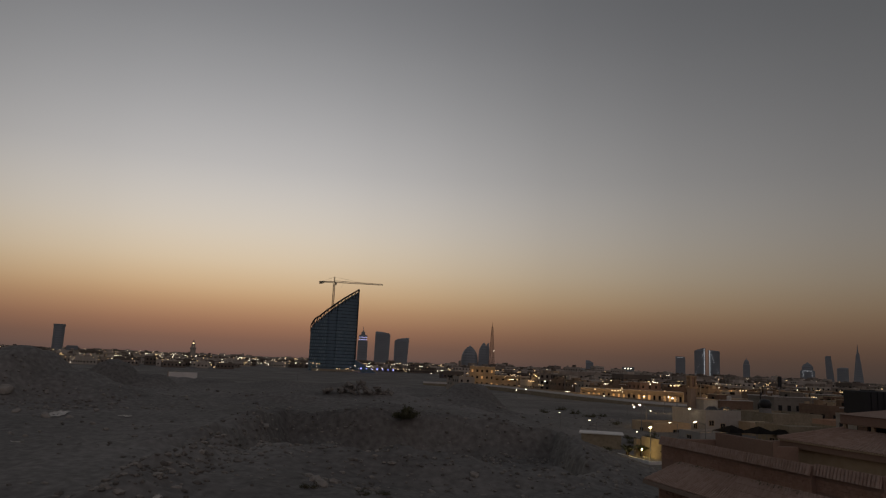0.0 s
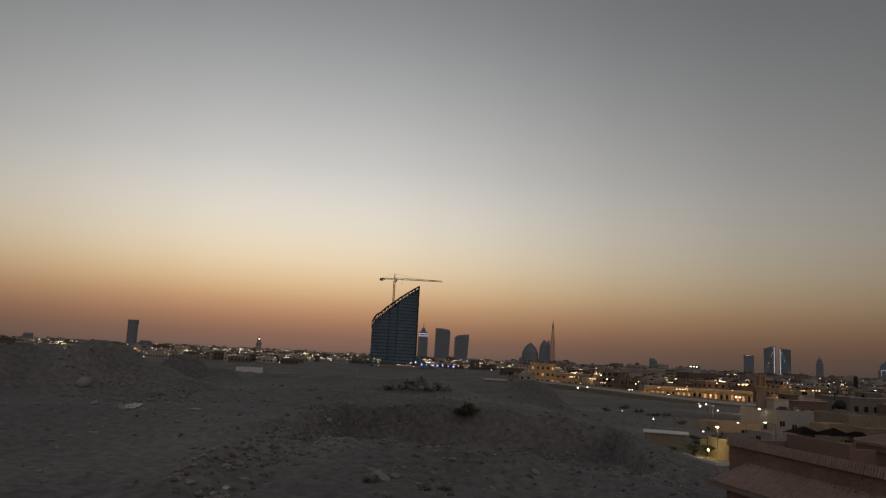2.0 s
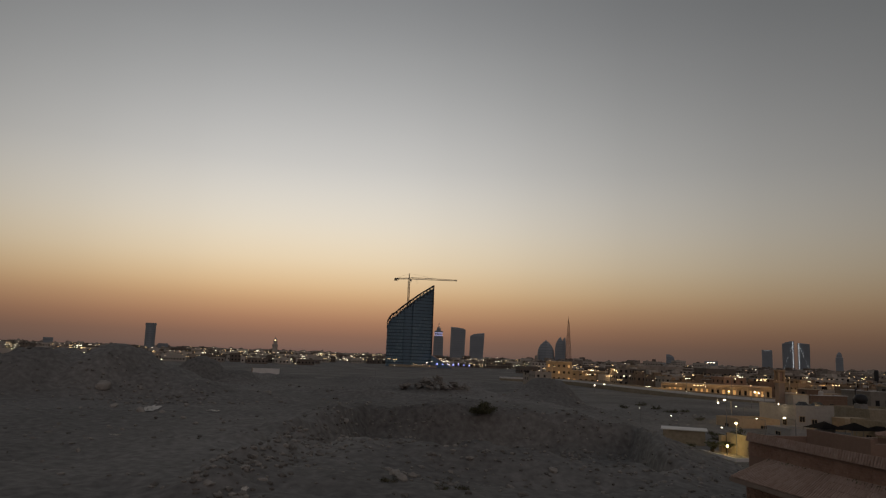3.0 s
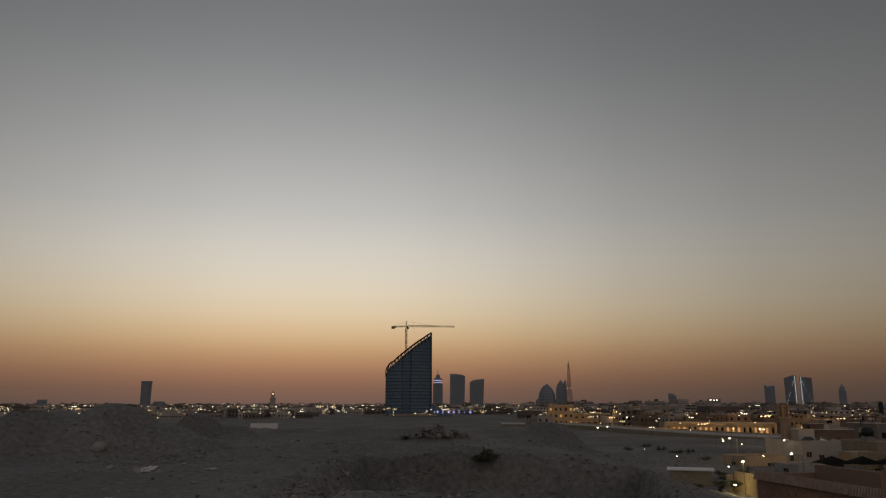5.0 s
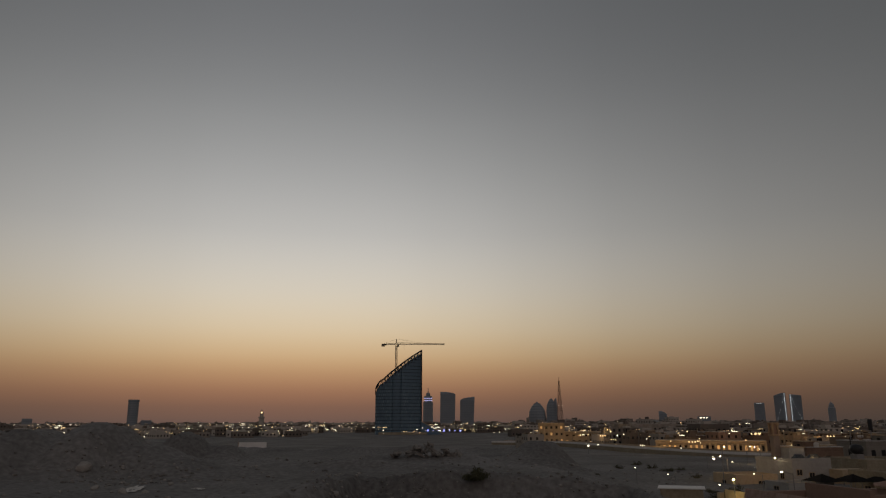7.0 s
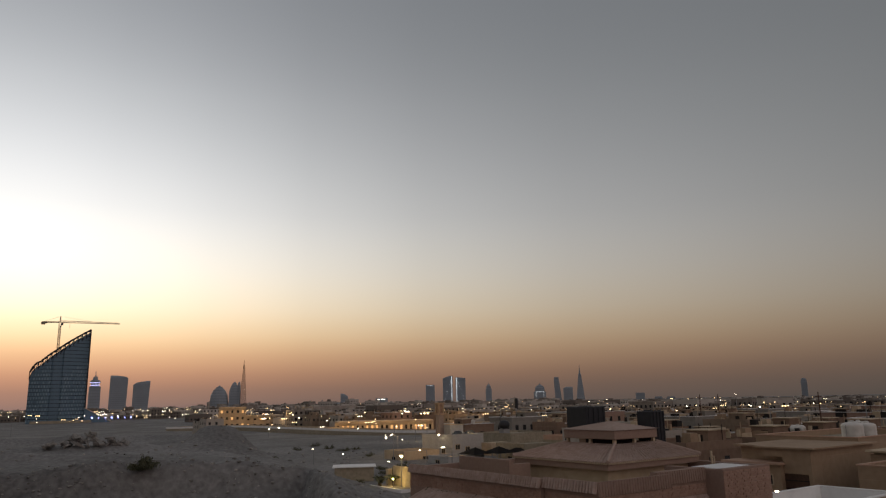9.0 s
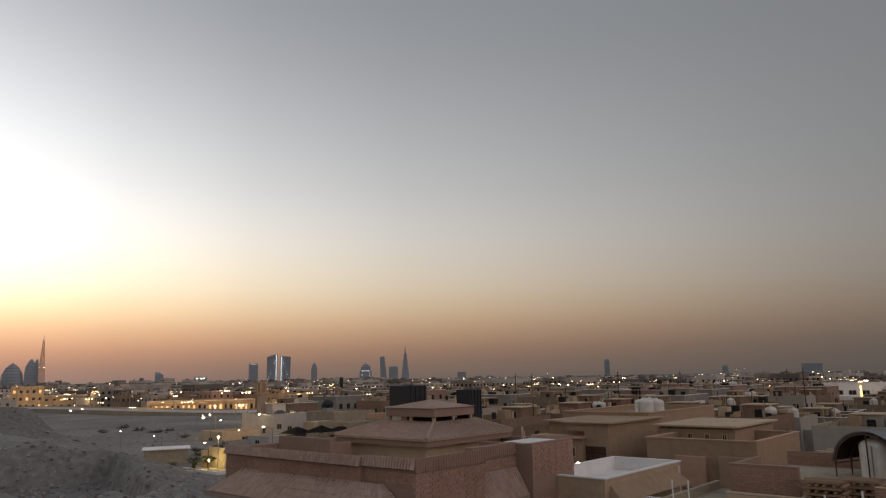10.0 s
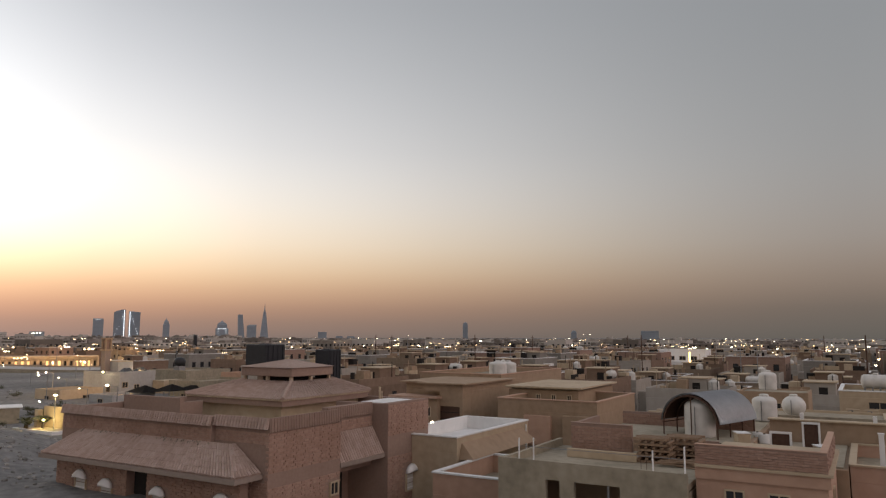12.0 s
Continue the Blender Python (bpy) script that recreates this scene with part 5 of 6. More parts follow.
TAKEN = [(18, 86, -14, 46), (76, 104, 106, 132), (198, 232, 30, 60), (40, 66, 70, 96)]
KINDS = [house_kind(k) for k in range(10)]
rng = random.Random(5)
roofs, first = [], set()
for i in range(-14, 30):
    for j in range(-12, 32):
        a, b = i * 15.0 + rng.uniform(-1.5, 1.5), j * 14.0 + rng.uniform(-1.5, 1.5)
        x, y = town_xy(a + 6, b + 6)
        r, az = math.hypot(x, y), math.degrees(math.atan2(x, y))
        k = rng.randrange(10)
        if not 55 < r < 400 or not -3 < az < 78 or rng.random() < 0.06:
            continue
        if any(a0 - 11 < a < a1 and b0 - 10 < b < b1 for a0, a1, b0, b1 in TAKEN):
            continue
        if (az < 27 and r < 150) or (az < 21 and r < 240 and k % 3) or (r < 285 and az < 13.6 + max(0, (120 - r) * 0.06)) or way_off(x, y) < 20 or (az < 16 and 285 < r < 350):
            continue
        if r < 150:
            k = min(range(10), key=lambda q: (KINDS[q][3] > 7.3, abs(q - k)))
        proto, w, d, top = KINDS[k]
        z = ground_at(x, y) - 0.3 if r < 300 else 0.0
        z = min(z, 1.2)
        c = proto if k not in first else copy_thing(proto, town(a, b, z))
        if k not in first:
            first.add(k)
            proto.matrix_basis = town(a, b, z)
        roofs.append((a, b, z + top, w, d, r))

# tanks, cooling units and dishes on the nearer roofs
some = [q for q in roofs if q[5] < 260]
up = round_tank(0, 0, -100, 0.65, 1.5, "white upright tank on a town house roof")
ly = lying_tank(0, 0, -100, 0.55, 2.2, "white lying tank on a town house roof")
used = {"up": False, "ly": False}
for a, b, z, w, d, r in some:
    for tank, key, chance in ((up, "up", 0.30), (ly, "ly", 0.22)):
        if rng.random() < chance:
            m = town(a + rng.uniform(1.5, w - 1.5), b + rng.uniform(1.2, d * 0.5), z - 0.45, rng.choice((0, 90)) if key == "ly" else 0)
            if used[key]:
                copy_thing(tank, m)
            else:
                tank.matrix_basis, used[key] = m, True


def roof_clutter():
    """Cooling boxes, low walls, pipes and dishes on the town's roofs, too many and too small to tell apart."""
    r_ = random.Random(91)
    for mat, share, name in (("cream", 0.4, "pale"), ("dark", 0.3, "dark"), ("tan", 0.3, "tan")):
        verts, faces = [], []
        c0, s0 = math.cos(radians(TURN)), math.sin(radians(TURN))
        for a, b, z, w, d, r in roofs:
            for _ in range(int(9 * share) + r_.randrange(3)):
                sx, sy, sz = r_.choice(((0.9, 0.5, 0.8), (0.4, 0.4, 1.1), (2.4, 0.15, 0.7), (0.15, 2.2, 0.9), (0.08, 0.08, 2.2), (1.4, 1.2, 1.3), (0.6, 0.6, 0.5)))
                u, v = a + r_.uniform(0.4, max(0.5, w - sx - 0.4)), b + r_.uniform(0.4, max(0.5, d - sy - 0.4))
                z0 = z - 0.9
                n = len(verts)
                for zz in (z0, z0 + sz + 0.6):
                    for p, q in ((u, v), (u + sx, v), (u + sx, v + sy), (u, v + sy)):
                        verts.append((p * c0 - q * s0, p * s0 + q * c0, zz))
                faces += [(n + 4, n + 5, n + 6, n + 7)] + [(n + k, n + (k + 1) % 4, n + 4 + (k + 1) % 4, n + 4 + k) for k in range(4)]
        tagged(raw("roof_clutter", verts, faces, mat), name + " boxes, pipes and low walls on the town roofs", "clutter", kind="stuff")


roof_clutter()


def utility_pole(x, y, hgt):
    p = thing("utility_pole", on_ground_(x, y), "thin dark utility pole with a cross arm", "pole", "utility poles")
    part("shaft", rod(bmesh.new(), (0, 0, -1), (0, 0, hgt), 0.13, 6, 0.09), "rust", p)
    part("cross_arm", boxes((-0.9, 0.9, -0.06, 0.06, hgt - 0.8, hgt - 0.66)), "rust", p)
    return p


def on_ground_(x, y):
    return pose(x, y, min(ground_at(x, y), 1.2), 0, 0, TURN)


pole = utility_pole(*town_xy(126, 0), 12.5)
for a, b in ((150, 40), (118, 62), (170, -20), (196, 84), (140, 100), (176, 120), (228, 10), (210, 60)):
    copy_thing(pole, on_ground_(*town_xy(a, b)))


# ---- the far city: thousands of low houses nobody could count ----
def build_far_city():
    rng = np.random.RandomState(11)
    verts, faces, wv, wf = [], [], [], []

    def add(vl, fl, x0, x1, y0, y1, z0, z1, m, c, s):
        n = len(vl)
        for zz in (z0, z1):
            for xx, yy in ((x0, y0), (x1, y0), (x1, y1), (x0, y1)):
                vl.append((m[0] + xx * c - yy * s, m[1] + xx * s + yy * c, zz))
        fl.extend([(n + 4, n + 5, n + 6, n + 7)] + [(n + k, n + (k + 1) % 4, n + 4 + (k + 1) % 4, n + 4 + k) for k in range(4)])

    count = 0
    while count < 5200:
        az = radians(rng.uniform(-48, 78))
        r = 400 + 2500 * rng.uniform() ** 1.45
        x, y = r * math.sin(az), r * math.cos(az)
        d = math.degrees(az)
        if (r < 820 and -20 < d < -4) or (r < 640 and d <= -20) or (r < 620 and d < 3):
            continue
        if 640 < r < 860 and -18 < d < -6:
            continue
        if way_off(x, y) < 22:
            continue
        turn = radians(TURN + rng.choice([0, 0, 0, 45, 12]))
        c, s = math.cos(turn), math.sin(turn)
        w, dp = rng.uniform(9, 20), rng.uniform(9, 18)
        hgt = 0.88 * rng.choice([5.5, 6.5, 7.5, 8.5, 9.5, 11.0, 13.0], p=[0.12, 0.2, 0.24, 0.2, 0.14, 0.07, 0.03])
        if r > 1500:
            hgt *= 1.08
        if rng.uniform() < 0.022 and r > 700:
            hgt = rng.uniform(11, 16)
        if d < -3:
            hgt *= 0.82
        elif rng.uniform() < 0.012 and r > 1200 and d < 12:
            hgt = rng.uniform(15, 22)
        if d > 24:
            hgt = min(hgt, max(2.5, 13.3 - 0.0042 * r + rng.uniform(-0.6, 0.9)) + max(0.0, 30 - d) * 0.5)
        m = (x, y)
        add(verts, faces, -w / 2, w / 2, -dp / 2, dp / 2, -3, hgt, m, c, s)
        if rng.uniform() < 0.6:
            u, v = rng.uniform(-w / 2, w / 2 - 4), rng.uniform(-dp / 2, dp / 2 - 4)
            add(verts, faces, u, u + rng.uniform(2.5, 5), v, v + 3.5, hgt - 0.1, hgt + rng.uniform(0.7, 1.7 if d > 24 else 2.6), m, c, s)
        if rng.uniform() < 0.4:
            u, v = rng.uniform(-w / 2, w / 2 - 2), rng.uniform(-dp / 2, dp / 2 - 2)
            add(verts, faces, u, u + 1.6, v, v + 1.6, hgt - 0.1, hgt + (0.9 if d > 24 else 1.5), m, c, s)
        if r < 1500:
            for z in np.arange(1.2, hgt - 2, 3.2):
                for u in np.arange(-w / 2 + 1, w / 2 - 1.5, 3.0):
                    add(wv, wf, u, u + 1.2, -dp / 2 - 0.05, -dp / 2 + 0.1, z, z + 1.4, m, c, s)
                for v in np.arange(-dp / 2 + 1, dp / 2 - 1.5, 3.0):
                    add(wv, wf, -w / 2 - 0.05, -w / 2 + 0.1, v, v + 1.2, z, z + 1.4, m, c, s)
        count += 1
    tagged(raw("far_houses", verts, faces, "far"), "countless low flat-roofed houses of the far city", "houses", kind="stuff")
    tagged(raw("far_windows", wv, wf, "glass"), "dark windows of the far low houses", "windows", kind="stuff")


build_far_city()


# ---- lamps ----
def lamp_post(high, arms, mat, label, pole_r=0.07):
    t = thing("street_lamp", pose(0, 0, -300), label, "street lamp", "street lamps")
    part("pole", rod(bmesh.new(), (0, 0, -1), (0, 0, high), pole_r * 1.3, 8, pole_r), "steel", t)
    for k in range(arms):
        f = 2 * math.pi * k / arms + math.pi
        dx, dy = math.cos(f), math.sin(f)
        part("arm", rod(bmesh.new(), (0, 0, high - 0.1), (1.1 * dx, 1.1 * dy, high + 0.1), 0.045, 6), "steel", t)
        bm = bmesh.new()
        bmesh.ops.create_uvsphere(bm, u_segments=10, v_segments=6, radius=1.0, matrix=Matrix.LocRotScale((1.4 * dx, 1.4 * dy, high + 0.1), Euler((0, 0, f)), (0.16, 0.09, 0.05)))
        part("head", bm, mat, t, smooth=True)
    return t


def on_ground(x, y, turn=0.0):
    return pose(x, y, ground_at(x, y), 0, 0, turn)


L1 = lamp_post(2.6, 1, "cool", "grey street lamp with one lit white head", 0.05)
L2 = lamp_post(9.0, 2, "warm", "grey street lamp with two lit warm heads")
L3 = lamp_post(13.5, 2, "cool", "tall grey lamp mast with lit white heads", 0.13)
L4 = lamp_post(4.0, 1, "flood", "grey yard lamp with one bright warm head")
spots = []
for az, r in ((13.12, 205), (13.99, 205), (15.23, 146), (15.95, 108), (17.15, 150), (17.68, 150), (11.78, 150), (11.5, 205), (11.45, 140)):
    spots.append((L4, r * math.sin(radians(az)), r * math.cos(radians(az))))
for az, elev in ((5.42, -4.54), (8.14, -5.21), (11.63, -6.04), (14.0, -4.9), (10.4, -3.4), (11.4, -3.3), (12.6, -3.9)):
    spots.append((L1, *where(az, elev)[:2]))
for k in range(9):
    f = k / 8 * (len(ROUTE) - 2) + 0.3
    p, q = Vector(ROUTE[int(f)]), Vector(ROUTE[int(f) + 1])
    o = p.lerp(q, f % 1)
    spots.append((L2, o.x + 7, o.y + 7))
for k in range(70):
    a, b = rng.choice(range(-3, 22)) * 19.5 - 3.0, rng.uniform(0, 330)
    x, y = town_xy(a, b)
    r, az = math.hypot(x, y), math.degrees(math.atan2(x, y))
    if 120 < r < 430 and 12 < az < 76 and not any(a0 - 4 < a < a1 and b0 - 4 < b < b1 for a0, a1, b0, b1 in TAKEN):
        spots.append((L2, x, y))
for az, r in ((51.0, 300), (37.0, 340), (72.0, 300), (2.0, 300), (-15.0, 420), (-27.0, 360), (-24.5, 420)):
    spots.append((L3 if az > 20 else L2, r * math.sin(radians(az)), r * math.cos(radians(az))))
first_used = set()
for proto, x, y in spots:
    m = on_ground(x, y, rng.uniform(0, 360))
    if proto.name in first_used:
        copy_thing(proto, m)
    else:
        first_used.add(proto.name)
        proto.matrix_basis = m


# light cast by the sodium lamps along the road and in front of the arcades
def lamp_glow(x, y, z, watts):
    data = bpy.data.lights.new("lamp_glow", "POINT")
    data.energy, data.color, data.shadow_soft_size = watts, (1.0, 0.62, 0.26), 0.3
    ob = new("lamp_glow", data)
    ob.location = (x, y, z)


for gx, gy in ((36, 322), (50, 320), (64, 317), (78, 314), (96, 307), (112, 304), (20, 410), (34, 408), (-8, 438), (8, 440), (70, 290), (120, 270)):
    lamp_glow(gx, gy, 8.0, 750)
for az, r in ((13.6, 200), (15.4, 136), (17.4, 146), (11.7, 148)):
    lamp_glow(r * math.sin(radians(az)), r * math.cos(radians(az)), 7.0, 160)


def city_lights(mat, count, seed, name, label):
    """Lamp heads of streets and windows far off."""
    r_ = np.random.RandomState(seed)
    verts, faces = [], []
    n_done = 0
    while n_done < count:
        d = r_.uniform(-46, 77)
        az = radians(d)
        r = 260 + (1200 if d > 24 else 1900) * r_.uniform() ** 1.4
        if (r < 480 and d < 1) or (640 < r < 800 and -15 < d < -10):
            continue
        x, y, z = r * math.sin(az), r * math.cos(az), r_.uniform(3.5, 9.5)
        s = r_.uniform(0.11, 0.29) * (1.0 if r < 700 else 1.5)
        for k in range(1 if r_.uniform() < 0.75 else 3):
            n = len(verts)
            ox = k * s * 4.5
            for p in ((1.5, 0, 0), (-1.5, 0, 0), (0, 1.5, 0), (0, -1.5, 0), (0, 0, 0.8), (0, 0, -0.8)):
                verts.append((x + ox + p[0] * s, y + p[1] * s, z + p[2] * s))
            faces += [(n + i, n + j, n + t) for i, j in ((0, 2), (2, 1), (1, 3), (3, 0)) for t in (4, 5)]
        n_done += 1
    tagged(raw(name, verts, faces, mat), label, "lights", kind="stuff")


city_lights("warm", 1700, 3, "city_lights", "warm lit lamps scattered over the far city")
city_lights("cool", 1200, 4, "city_lights", "white lit lamps scattered over the far city")


# ---- lit buildings beside the road ----
def arcade(x, y, length, high, turn, bays, label, storeys=1):
    h = thing("arcade_building", pose(x, y, 0.0, 0, 0, turn), label, "building")
    part("body", boxes((0, length, 1.2, 14, -2, high), bevel=0.05), "cream", h)
    part("cornice", boxes((-0.3, length + 0.3, -0.3, 14.3, high, high + 0.5)), "cream", h)
    for s in range(storeys):
        z0, z1 = s * high / storeys, (s + 1) * high / storeys
        for k in range(bays):
            x0, x1 = length * (k + 0.30) / bays, length * (k + 0.66 + 0.05 * (k % 2)) / bays
            lit = (k * 7 + s * 3) % 5 not in (0, 3) if storeys == 1 else (k * 3 + s * 2) % 4 == 0
            part("window", boxes((x0, x1, 1.12, 1.21, z0 + 0.9, z1 - 1.5)), "shop" if lit else "glass", h)
    for k in range(bays + 1):
        xx = length * k / bays
        part("pier", boxes((xx - 0.35, xx + 0.35, 0.0, 1.2, -2, high)), "cream", h)
    part("parapet", boxes((0, length, 0.0, 0.3, high - 0.8, high)), "cream", h)
    return h


arcade(40.5, 331, 43.5, 4.6, -9.0, 20, "long low lit arcade of warm shop fronts")
arcade(90, 318, 34, 4.2, -14.0, 16, "long low lit arcade of shop fronts")
arcade(23.4, 421, 17.5, 7.6, -4.0, 6, "cream three-storey building with warm lit windows", 3)
arcade(-13, 452, 15, 11.5, 0.0, 5, "tall lit tan building beside the road", 3)
arcade(2, 455, 22, 6.5, 0.0, 6, "lit tan building beside the road", 2)


# ---- mosque with a square minaret, white houses and shade sails ----
mq = flat_house(83.4, 91.0, 115.5, 126.0, 7.0, "chalk", "weathered white house with tinted roof skylights and a small window", 0.6, (("y", 1.2, 4.2, 1.0, 0.9), ("x", 3.0, 3.4, 1.0, 1.0), ("y", 3.6, 3.4, 1.0, 1.2)))
for x in (1.2, 4.2):
    sk = bmesh.new()
    v = [sk.verts.new(p) for p in ((x, 0.3, 6.45), (x + 2.4, 0.3, 6.45), (x + 2.4, 2.7, 6.45), (x, 2.7, 6.45), (x + 0.5, 1.5, 7.6), (x + 1.9, 1.5, 7.6))]
    for q in ((0, 1, 5, 4), (2, 3, 4, 5), (1, 2, 5), (3, 0, 4), (3, 2, 1, 0)):
        sk.faces.new([v[i] for i in q])
    part("skylight", sk, "glass", mq, "dark blue glass skylight")
part("upper_room", boxes((3.2, 6.4, 5.0, 9.6, 6.4, 8.6), bevel=0.04), "chalk", mq)
part("upper_coping", boxes((3.1, 6.5, 4.9, 9.7, 8.6, 8.72)), "cream", mq)
part("front_wing", boxes((7.0, 12.4, -3.2, -0.002, 0, 5.2), bevel=0.04), "cream", mq, "lower cream wing")
plain_window(mq, pose(9.6, -3.203, 2.4), 1.2, 1.0)
mn = thing("minaret", town(86.0, 123.4, 0), "square brown stone minaret with a lantern top", "minaret")
part("shaft", boxes((-0.62, 0.62, -0.62, 0.62, 0, 10.6), bevel=0.05), "fascia", mn)
part("balcony", boxes((-0.8, 0.8, -0.8, 0.8, 10.6, 10.9), bevel=0.04), "tan", mn)
for x, y in ((-0.52, -0.52), (0.52, -0.52), (-0.52, 0.52), (0.52, 0.52)):
    part("column", boxes((x - 0.14, x + 0.14, y - 0.14, y + 0.14, 10.9, 12.7)), "tan", mn)
part("core", boxes((-0.36, 0.36, -0.36, 0.36, 10.9, 12.7)), "mortar", mn)
part("cap", boxes((-0.76, 0.76, -0.76, 0.76, 12.7, 13.05), bevel=0.05), "tan", mn)
ball = thing("roof_tank", town(101.0, 121.0, 7.0), "big dark ball-shaped tank on a roof stand", "water tank")
part("body", lathe([(0.3, 0.3), (0.9, 0.5), (1.2, 1.0), (1.2, 1.4), (0.9, 1.9), (0.3, 2.1)], 18), "black", ball, smooth=True)
part("stand", boxes((-0.8, 0.8, -0.8, 0.8, -1.0, 0.32)), "steel", ball)
flat_house(98.5, 110.0, 116.0, 127.0, 6.6, "concrete", "grey flat house with a dark roof tank", 0.5, (("y", 3.0, 3.2, 1.0, 1.2), ("y", 7.5, 3.2, 1.0, 1.2)))
for k in range(4):
    s = thing("shade_sail", town(80.0 + k * 4.4, 104.0 - k * 1.2, 2.6), "dark peaked fabric car shade", "car shade", "row of car shades")
    bm = bmesh.new()
    v = [bm.verts.new(p) for p in ((-2.2, -2.2, 1.6), (2.2, -2.2, 1.6), (2.2, 2.2, 1.6), (-2.2, 2.2, 1.6), (0, 0, 2.7))]
    for q in ((0, 1, 4), (1, 2, 4), (2, 3, 4), (3, 0, 4)):
        bm.faces.new([v[i] for i in q])
    bmesh.ops.solidify(bm, geom=bm.faces[:], thickness=0.04)
    part("canopy", bm, "dark", s)
    for x, y in ((-2.1, -2.1), (2.1, -2.1), (2.1, 2.1), (-2.1, 2.1)):
        part("post", rod(bmesh.new(), (x, y, -2.6), (x, y, 1.6), 0.06, 6), "steel", s)
for a, b, w, d, top, mat, lab in ((73, 116.5, 8, 7, 4.4, "cream", "low cream garage house with a dark opening"), (74, 104, 8, 6, 4.0, "chalk", "low whitewashed annex house"), (88, 100, 12, 8, 5.6, "concrete", "low grey flat-roofed house"), (101, 100, 10, 9, 6.4, "pink", "brown flat-roofed house with a window")):
    flat_house(a, a + w, b, b + d, top, mat, lab, 0.5, (("y", w * 0.6, 2.2, 1.2, 1.1), ("x", d * 0.5, 2.2, 1.2, 1.1)))

# gate pavilion with a lit amber panel
gp = flat_house(207.0, 216.0, 38.0, 51.0, 9.9, "white", "white building with a wide flat porch", 0.4, (("x", 3.0, 7.0, 1.6, 1.0), ("x", 6.0, 7.0, 1.6, 1.0), ("x", 9.0, 7.0, 1.6, 1.0)))
part("porch_roof", boxes((-6.0, 0.0, -1.5, 12.5, 5.9, 6.8)), "white", gp)
for y in (-1.2, 2.0, 3.6):
    part("porch_post", boxes((-5.9, -5.3, y, y + 0.5, -2, 5.9)), "white", gp)
part("amber_light", boxes((-6.2, -6.0, 2.65, 3.0, 3.0, 9.3)), "amber", gp, "glowing amber light column")
pe = flat_house(196.0, 204.0, 14.0, 33.0, 4.6, "tan", "low building with an amber lit roof sign", 0.3)
part("sign", boxes((-0.3, -0.05, 10.0, 18.0, 4.7, 5.6)), "amber", pe, "glowing amber sign band")
ws = flat_house(128.0, 139.0, 55.0, 76.0, 8.0, "white", "long white flat-roofed building", 0.5, (("x", 4.0, 4.5, 1.4, 1.0), ("x", 9.0, 4.5, 1.4, 1.0), ("x", 14.0, 4.5, 1.4, 1.0)))
lw = flat_house(104.0, 120.0, 88.0, 96.0, 7.2, "white", "pale lit shed with vertical ribs", 0.4)

# flues on the roofs
fl = thing("flue", polar(20.96, 240, 0), "tall black-topped flue pipe", "flue")
part("pipe", rod(bmesh.new(), (0, 0, 0), (0, 0, 11.0), 0.16, 8), "steel", fl)
part("cowl", lathe([(0.55, 10.6), (0.6, 10.8), (0.6, 13.4), (0.45, 13.7)], 12), "black", fl)


# ---- lit garden wall at the foot of the slope ----
def build_garden():
    g = thing("garden_wall", town(50.2, 78.0, 0), "cream garden wall lit by a warm lamp", "wall")
    zg = 3.0
    part("wall", boxes((0.0, 6.0, 0.0, 0.25, 0, zg + 2.2), (-0.25, 0.0, 0.0, 4.5, 0, zg + 2.4)), "cream", g)
    part("gate_post", boxes((-0.9, -0.3, 4.6, 5.2, 0, zg + 2.0)), "cream", g)
    part("kerb", boxes((-2.6, 5.0, -1.6, -1.3, 0, zg + 0.12), (-2.9, -2.6, -1.6, 6.0, 0, zg + 0.12)), "white", g)
    part("paving", boxes((-2.6, 5.0, -1.3, 0.0, 0, zg + 0.04), (-2.6, -0.25, 0.0, 6.0, 0, zg + 0.04)), "concrete", g)
    lamp = thing("garden_lamp", town(48.6, 80.2, zg), "small glowing garden lamp", "lamp")
    part("post", rod(bmesh.new(), (0, 0, 0), (0, 0, 0.9), 0.04, 6), "steel", lamp)
    bm = bmesh.new()
    bmesh.ops.create_uvsphere(bm, u_segments=12, v_segments=8, radius=0.09, matrix=Matrix.Translation((0, 0, 1.05)))
    part("globe", bm, "porch", lamp, smooth=True)
    lamp2 = thing("wall_lamp", town(49.2, 79.2, zg), "glowing lamp on a post by the wall", "lamp")
    part("post", rod(bmesh.new(), (0, 0, 0), (0, 0, 3.8), 0.05, 6), "steel", lamp2)
    bm = bmesh.new()
    bmesh.ops.create_uvsphere(bm, u_segments=12, v_segments=8, radius=1.0, matrix=Matrix.LocRotScale((-0.2, -0.3, 3.8), None, (0.17, 0.10, 0.06)))
    part("head", bm, "porch", lamp2, smooth=True)


build_garden()


